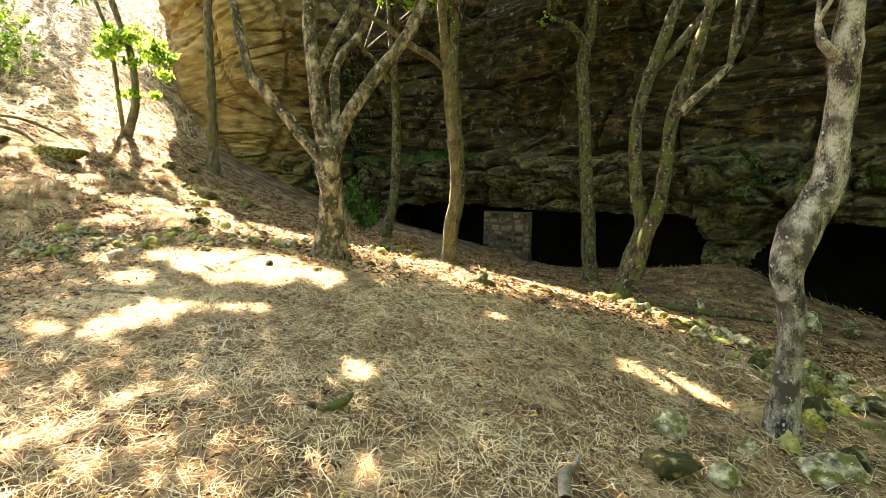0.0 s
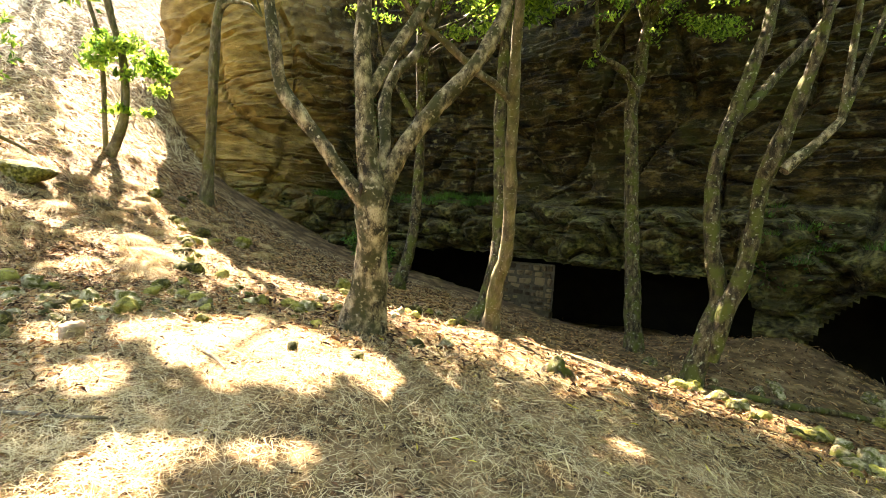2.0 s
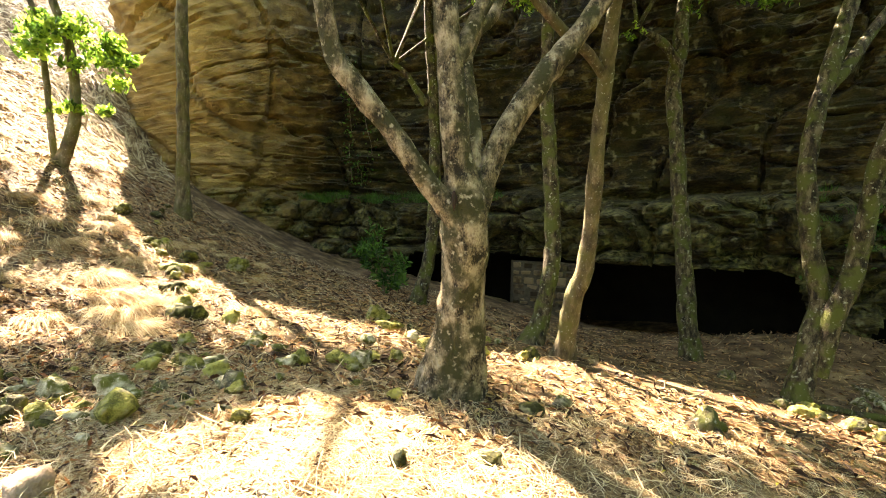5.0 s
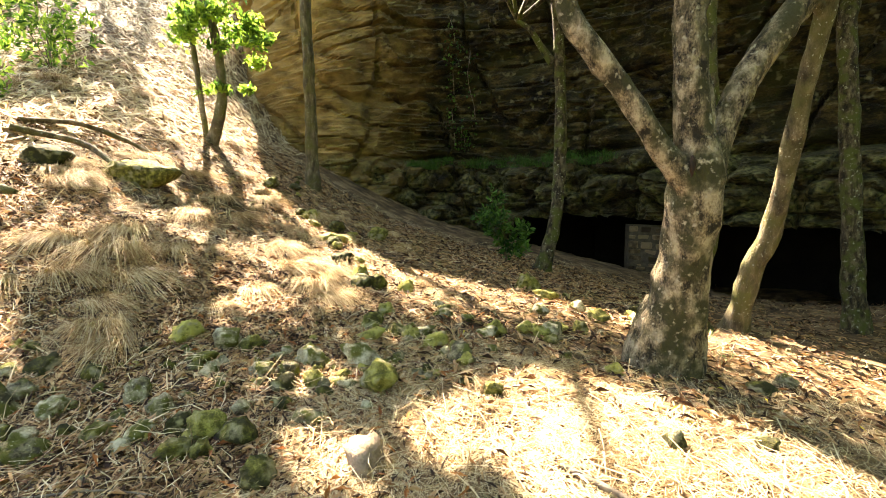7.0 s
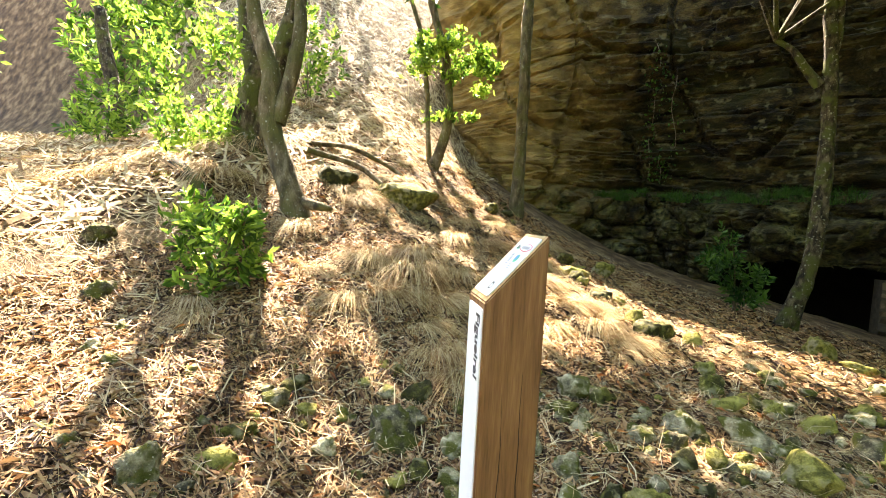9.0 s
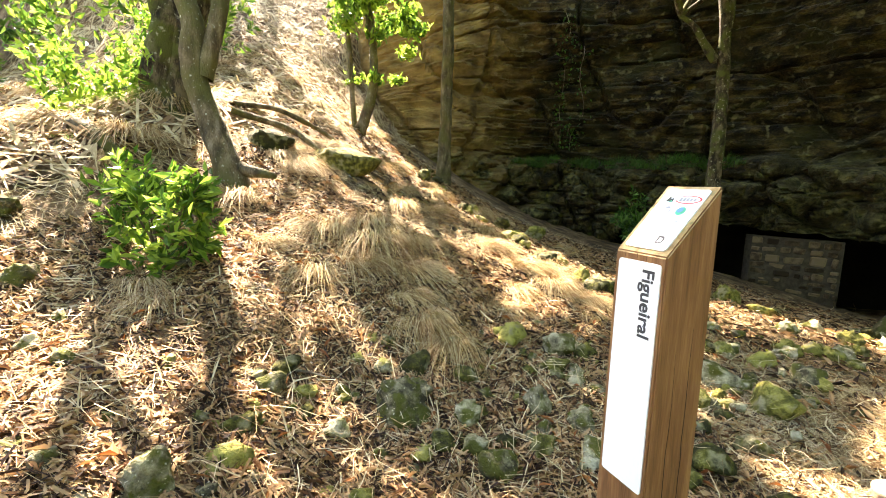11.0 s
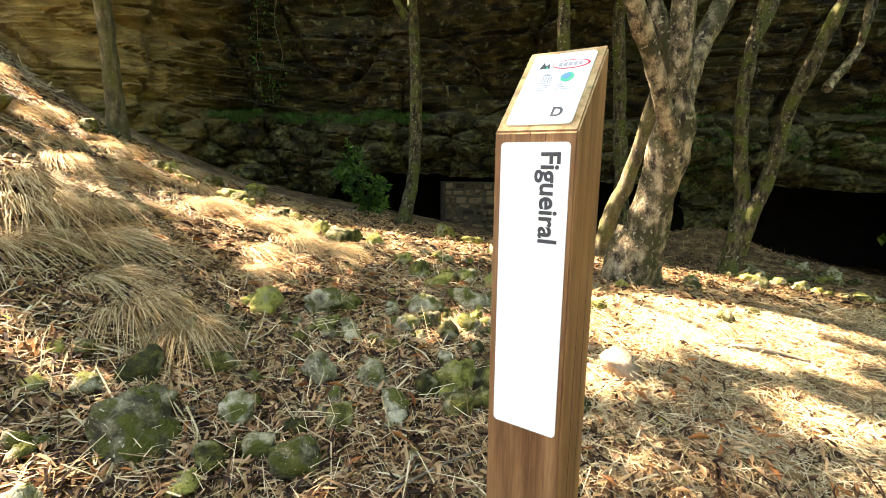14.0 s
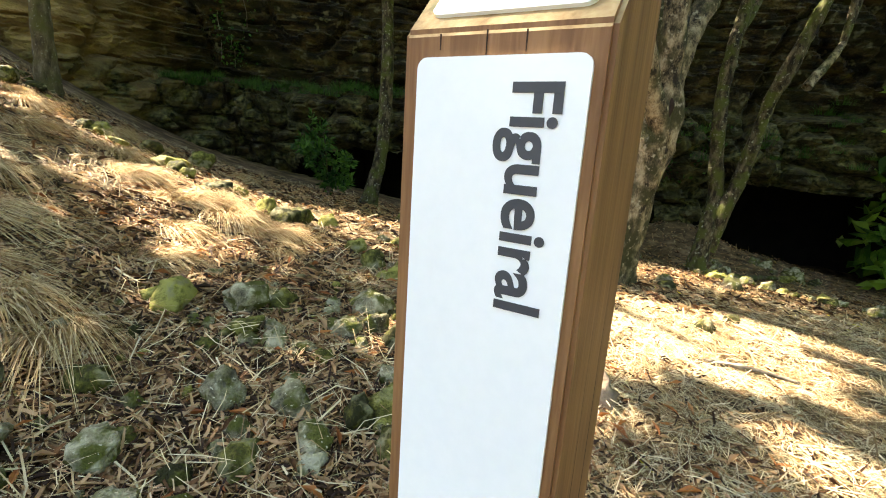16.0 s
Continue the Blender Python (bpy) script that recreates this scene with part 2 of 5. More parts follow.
def ground(x, y):
    """Height of the ground: a gently falling glade, a bank rising on one side and a hollow before the caves."""
    x, y = np.asarray(x, float), np.asarray(y, float)
    past = np.clip(-11.6 - x, 0, 16)
    rise = np.clip((y - 10 - 0.5 * past) / 6.5, 0, 1)
    x, y = np.clip(x, -11.6, 15), np.clip(y, -6, 30)
    yb = 16.5 - soft(16.5 - y, 0.8)
    h, k, v = soft(-4.8 - x, 0.7), soft(-7.6 - x, 0.7), soft(np.minimum(y, 20) - 12.5, 1.5)
    vr = soft(np.minimum(y, 16.5) - 12.5, 1.5)
    z = (GC[0] + GC[1] * x + GC[2] * y + GC[3] * h + GC[4] * k + GC[5] * v + GC[6] * x * yb * 0.1
         + GC[7] * h * (yb - 10) * 0.1 + GC[8] * vr * soft(np.minimum(x, 9.6) - 4, 1) * 0.1 * (1 - 0.12 * np.clip((x - 9.0) / 1.6, 0, 1)) + GC[9] * soft(x, 1) + GC[10] * v * v * 0.02)
    z = z - 0.25 * np.exp(-((x + 7.7) ** 2 + (y - 6.9) ** 2) / 1.4)
    z = z + 0.15 * np.clip(x - 10, 0, 4)
    rock = np.interp(x, [-3.5, -0.8, 1.2, 3.2, 6, 8.5, 10.5, 14, 20], [24.0, 23.0, 22.4, 20.9, 18.8, 17.0, 15.4, 12.2, 8])
    z = z - 1.6 * np.clip((y - rock - 0.25) / 0.9, 0, 1) * (x > -3.4)
    z = z + 0.50 * soft(y - 18.5, 1.0) * np.clip(past / 2.5, 0, 1)
    z = z + 0.24 / (1 + np.exp((y - 9.2) * 1.2)) / (1 + np.exp(-(x + 5.2) * 2)) * (1 - 0.5 / (1 + np.exp(-(x - 1.5) * 2)))
    z = z - 0.45 / (1 + np.exp((x + 9.2) * 4)) / (1 + np.exp((y - 9.6 - 0.5 * past) * 2.2))
    z = z + past * (0.06 + 0.62 * rise * rise * (3 - 2 * rise))
    return z


def gz(x, y):
    return float(ground(x, y))


def bumps(x, y):
    return 0.03 * noise.noise((x * 0.9, y * 0.9, 0)) + 0.022 * noise.noise((x * 3.1, y * 3.1, 4)) + 0.012 * noise.noise((x * 9, y * 9, 7))


def axis(parts):
    out = []
    for a, b, step in parts:
        out += list(np.arange(a, b, step))
    return np.array(out + [parts[-1][1]])


# ---- ground ----
xs = axis([(-400, -60, 40), (-60, -24, 4), (-24, -12, 0.5), (-12, 5, 0.09), (5, 16, 0.3), (16, 40, 3), (40, 400, 40)])
ys = axis([(-400, -40, 40), (-40, -4, 3), (-4, 3, 0.3), (3, 12, 0.09), (12, 24, 0.25), (24, 40, 2), (40, 400, 40)])
gxx, gyy = np.meshgrid(xs, ys)
gzz = ground(gxx, gyy)
bump_map = np.array([[bumps(a, b) if abs(a) < 30 and -5 < b < 40 else 0 for a in xs] for b in ys])
gv = np.stack([gxx, gyy, gzz + bump_map], -1).reshape(-1, 3)
nx, ny = len(xs), len(ys)
ii = np.arange(nx * ny).reshape(ny, nx)
gf = np.stack([ii[:-1, :-1], ii[:-1, 1:], ii[1:, 1:], ii[1:, :-1]], -1).reshape(-1, 4)
tagged(mesh_ob("ground", gv, gf, M_SOIL), "earthen ground covered in dry straw and leaf litter", "ground", kind="structure")

# ---- cliff ----
PLAN = [(-26, 46), (-19, 33), (-14.6, 25.2), (-13.0, 22.5), (-10.5, 22.6), (-8, 24.2), (-5.5, 24.6), (-3.2, 24.2), (-0.8, 23.2), (1.2, 22.6), (3.2, 21.0), (6, 18.9), (8.5, 17.2), (10.5, 15.6), (14, 12.4), (20, 8), (30, 3), (44, 0)]


def plan_points(step):
    pts = [Vector((*p, 0)) for p in PLAN]
    out = []
    for i in range(len(pts) - 1):
        a, b = pts[i], pts[i + 1]
        p0, p3 = pts[max(i - 1, 0)], pts[min(i + 2, len(pts) - 1)]
        n = max(2, int((b - a).length / step))
        for k in range(n):
            t = k / n
            out.append(0.5 * ((2 * a) + (b - p0) * t + (2 * p0 - 5 * a + 4 * b - p3) * t * t + (3 * a - p0 - 3 * b + p3) * t ** 3))
    return out + [pts[-1]]


def cave_top(x):
    """Top of the cave mouths along the cliff, or None where the rock comes down to the ground."""
    wob = 0.16 * noise.noise((x * 1.3, 3.3, 0)) + 0.07 * noise.noise((x * 4, 1.3, 0))
    if -3.6 < x < 8.5:
        edge = min(1, (x + 3.6) / 1.2, (8.5 - x) / 0.3)
        return -0.6 + (1.85 - 0.25 * min(1, max(0, (x - 1) / 3))) * max(0, edge) ** 0.5 + wob
    if 9.5 < x < 17:
        edge = min(1, (x - 9.5) / 0.9, (17 - x) / 0.8)
        return -1.3 + 2.2 * max(0, edge) ** 0.5 + wob
    return None


def steps(z, s, n, warp):
    """Beds of rock, each standing out over the one below it."""
    q = z * n + warp * noise.noise((s * 0.16, z * 0.5, 31)) + 0.25 * noise.noise((s * 0.9, z * 0.7, 33))
    f = q - math.floor(q)
    w = 0.55 + 0.9 * noise.noise((math.floor(q) * 3.7, s * 0.12, 41))
    return max(0.1, w) * (f ** 1.6)


def blocks(s, z, size, seed):
    """Rounded blocks of broken rock with clefts between them."""
    a, b = s / size + 0.35 * noise.noise((s * 0.7, z * 0.7, seed)), z * 1.5 / size + 0.35 * noise.noise((s * 0.8, z * 0.8, seed + 5))
    d = noise.voronoi((a, b, seed * 1.7))[0]
    return min(1.0, (d[1] - d[0]) * 2.6) ** 0.55


def cliff_offset(x, s, z):
    """How far the rock stands out at a place along the cliff and a height."""
    left = max(0.0, min(1.0, (-7.5 - x) / 2.5))
    shelf = 3.45 + 0.35 * noise.noise((s * 0.25, 9, 0)) - 0.12 * max(0.0, min(1.0, (x - 3) / 3))
    n1 = noise.noise((s * 0.45, z * 0.6, 2))
    low = 0.35 * math.exp(-((z - 2.0) / 1.3) ** 2) + 0.55 * n1 - 0.65 + 0.95 * blocks(s, z, 1.9, 3) + 0.32 * blocks(s, z, 0.75, 7)
    low += 0.20 * noise.noise((s * 1.7, z * 2.0, 6)) + 0.13 * noise.noise((s * 3.6, z * 3.6, 8)) + 0.05 * noise.noise((s * 8, z * 8, 9))
    low += 0.35 * math.exp(-((z - 1.15) / 0.35) ** 2) * max(0.0, 0.3 + noise.noise((s * 0.5, 71, 0)))
    up = -0.75 + 0.10 * (z - 4) + 0.5 * noise.noise((s * 0.22, z * 0.35, 3)) + 0.42 * steps(z, s, 0.6, 1.2) + 0.26 * steps(z, s, 1.7, 2.0) + 0.12 * steps(z, s, 4.2, 2.6)
    up += 0.22 * noise.noise((s * 0.9, z * 0.6, 17)) + 0.10 * noise.noise((s * 2.3, z * 2.4, 18)) + 0.05 * noise.noise((s * 5.1, z * 6, 19))
    gate = max(0.0, 0.1 + noise.noise((s * 0.33, 51, 0))) + max(0.0, 1 - abs(x - 6.0) / 2.4)
    up -= 1.1 * min(1.0, gate * 1.6) * math.exp(-((z - shelf - 0.12 - 0.12 * noise.noise((s * 0.7, 57, 0))) / 0.17) ** 2)
    k = 1 / (1 + math.exp(-(z - shelf) * 9))
    wall = low * (1 - k) + up * k
    plain = 0.1 + 0.03 * z + 0.5 * noise.noise((s * 0.3, z * 0.3, 21)) + 0.25 * noise.noise((s * 0.9, z * 0.5, 27)) + 0.15 * steps(z, s, 1.4, 1.6) + 0.06 * steps(z, s, 3.8, 2.4) + 0.06 * noise.noise((s * 2.4, z * 3, 23)) + 0.3 * blocks(s, z, 2.6, 11) * math.exp(-((z - 3.2) / 1.4) ** 2)
    crack = max(0.0, 0.05 - abs(noise.noise((s * 0.33, z * 0.16, 61)))) + 0.7 * max(0.0, 0.05 - abs(noise.noise((s * 0.2, z * 0.9, 67))))
    return wall * (1 - left) + plain * left - crack * (9 - 4 * left)


def build_cliff():
    pts = plan_points(0.10)
    zs = axis([(-2.6, 4.6, 0.07), (4.6, 10.0, 0.075), (10.0, 15.5, 0.2)])
    verts, faces, keep = [], [], {}
    s = 0.0
    cols = []
    for i, p in enumerate(pts):
        q, r = pts[max(i - 1, 0)], pts[min(i + 1, len(pts) - 1)]
        s += (p - q).length
        d = (r - q).normalized()
        n = Vector((d.y, -d.x, 0))
        cols.append((p, n, s))
        top = cave_top(p.x)
        for z in zs:
            o = cliff_offset(p.x, s, z)
            if top is not None and z < top <= z + 0.07:
                z = top
            drop = 4.0 * max(0.0, min(1.0, (-8.5 - p.x) / 4)) * max(0.0, (z - 4) / 11.5)
            verts.append((p.x + n.x * o, p.y + n.y * o, float(z) - drop))
    nz = len(zs)
    for i in range(len(pts) - 1):
        top = cave_top(pts[i].x)
        for j in range(nz - 1):
            if top is not None and zs[j + 1] < top:
                continue
            a = i * nz + j
            faces.append((a, a + nz, a + nz + 1, a + 1))
    base = len(verts)
    for p, n, s in cols:
        verts.append((p.x - n.x * 40, p.y - n.y * 40, 14.0))
    for i in range(len(pts) - 1):
        a = i * nz + nz - 1
        faces.append((a, a + nz, base + i + 1, base + i))
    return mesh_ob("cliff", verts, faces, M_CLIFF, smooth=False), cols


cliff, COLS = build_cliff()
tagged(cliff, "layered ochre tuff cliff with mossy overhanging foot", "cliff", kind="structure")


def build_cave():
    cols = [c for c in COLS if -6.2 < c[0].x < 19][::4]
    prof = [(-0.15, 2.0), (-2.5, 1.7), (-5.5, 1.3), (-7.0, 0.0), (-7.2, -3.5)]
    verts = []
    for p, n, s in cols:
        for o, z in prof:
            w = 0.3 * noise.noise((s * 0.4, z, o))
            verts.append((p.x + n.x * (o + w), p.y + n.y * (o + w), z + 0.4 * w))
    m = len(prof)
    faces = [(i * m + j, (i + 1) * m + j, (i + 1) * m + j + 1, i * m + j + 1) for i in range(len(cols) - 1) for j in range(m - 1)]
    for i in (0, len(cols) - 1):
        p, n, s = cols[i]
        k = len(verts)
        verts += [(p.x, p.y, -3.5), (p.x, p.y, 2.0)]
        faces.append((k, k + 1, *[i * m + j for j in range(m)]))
    return mesh_ob("cave", verts, faces, M_CAVESHADE)


tagged(build_cave(), "hollow of the caves under the cliff, its shade painted near black", "cave", kind="structure")


# ---- trees ----
def spline(pts, step):
    out = []
    P = [np.array(p, float) for p in pts]
    for i in range(len(P) - 1):
        a, b = P[i], P[i + 1]
        p0, p3 = P[max(i - 1, 0)], P[min(i + 2, len(P) - 1)]
        n = max(1, int(np.linalg.norm(b[:3] - a[:3]) / step))
        for k in range(n):
            t = k / n
            out.append(0.5 * (2 * a + (b - p0) * t + (2 * p0 - 5 * a + 4 * b - p3) * t * t + (3 * a - p0 - 3 * b + p3) * t ** 3))
    return out + [P[-1]]


def tube(pts, step=0.12, sides=12, knots=0.10, seed=0.0, taper_end=True):
    """A tapering, uneven stem along points of x, y, z and radius."""
    path = spline(pts, step)
    verts, faces = [], []
    side = Vector((1, 0, 0))
    for i, p in enumerate(path):
        c = Vector(p[:3])
        d = (Vector(path[min(i + 1, len(path) - 1)][:3]) - Vector(path[max(i - 1, 0)][:3])).normalized()
        side = (side - d * side.dot(d)).normalized()
        up = d.cross(side)
        for k in range(sides):
            a = 2 * math.pi * k / sides
            v = side * math.cos(a) + up * math.sin(a)
            q = c + v * p[3]
            r = max(0.004, p[3]) * (1 + knots * 1.6 * noise.noise((q.x * 3 + seed, q.y * 3, q.z * 1.6)) + knots * 1.2 * noise.noise((q.x * 11, q.y * 11 + seed, q.z * 5)))
            verts.append(tuple(c + v * r))
    for i in range(len(path) - 1):
        for k in range(sides):
            a, b = i * sides + k, i * sides + (k + 1) % sides
            faces.append((a, b, b + sides, a + sides))
    verts.append(tuple(path[-1][:3]))
    t = len(verts) - 1
    for k in range(sides):
        faces.append(((len(path) - 1) * sides + k, (len(path) - 1) * sides + (k + 1) % sides, t))
    return verts, faces


def leaf_mesh(centers, size, rng, droop=0.3, slim=0.42, along=None):
    """Folded pointed leaves round centres; each is two triangles."""
    n = len(centers)
    d = rng.normal(size=(n, 3)) if along is None else along
    d[:, 2] -= droop
    d /= np.linalg.norm(d, axis=1)[:, None]
    w = np.cross(d, rng.normal(size=(n, 3)))
    w /= np.linalg.norm(w, axis=1)[:, None] + 1e-9
    u = np.cross(d, w)
    s = size * rng.uniform(0.6, 1.3, (n, 1))
    a = centers - d * s * 0.5
    b = centers + w * s * slim * 0.5 + u * s * 0.10
    c = centers + d * s * 0.5
    e = centers - w * s * slim * 0.5 + u * s * 0.10
    verts = np.stack([a, b, c, e], 1).reshape(-1, 3)
    k = np.arange(n)[:, None] * 4
    faces = np.concatenate([k + [0, 1, 2], k + [0, 2, 3]], 0)
    return verts, faces


def shift(verts, place):
    return np.asarray(verts, float) - np.asarray(place, float)

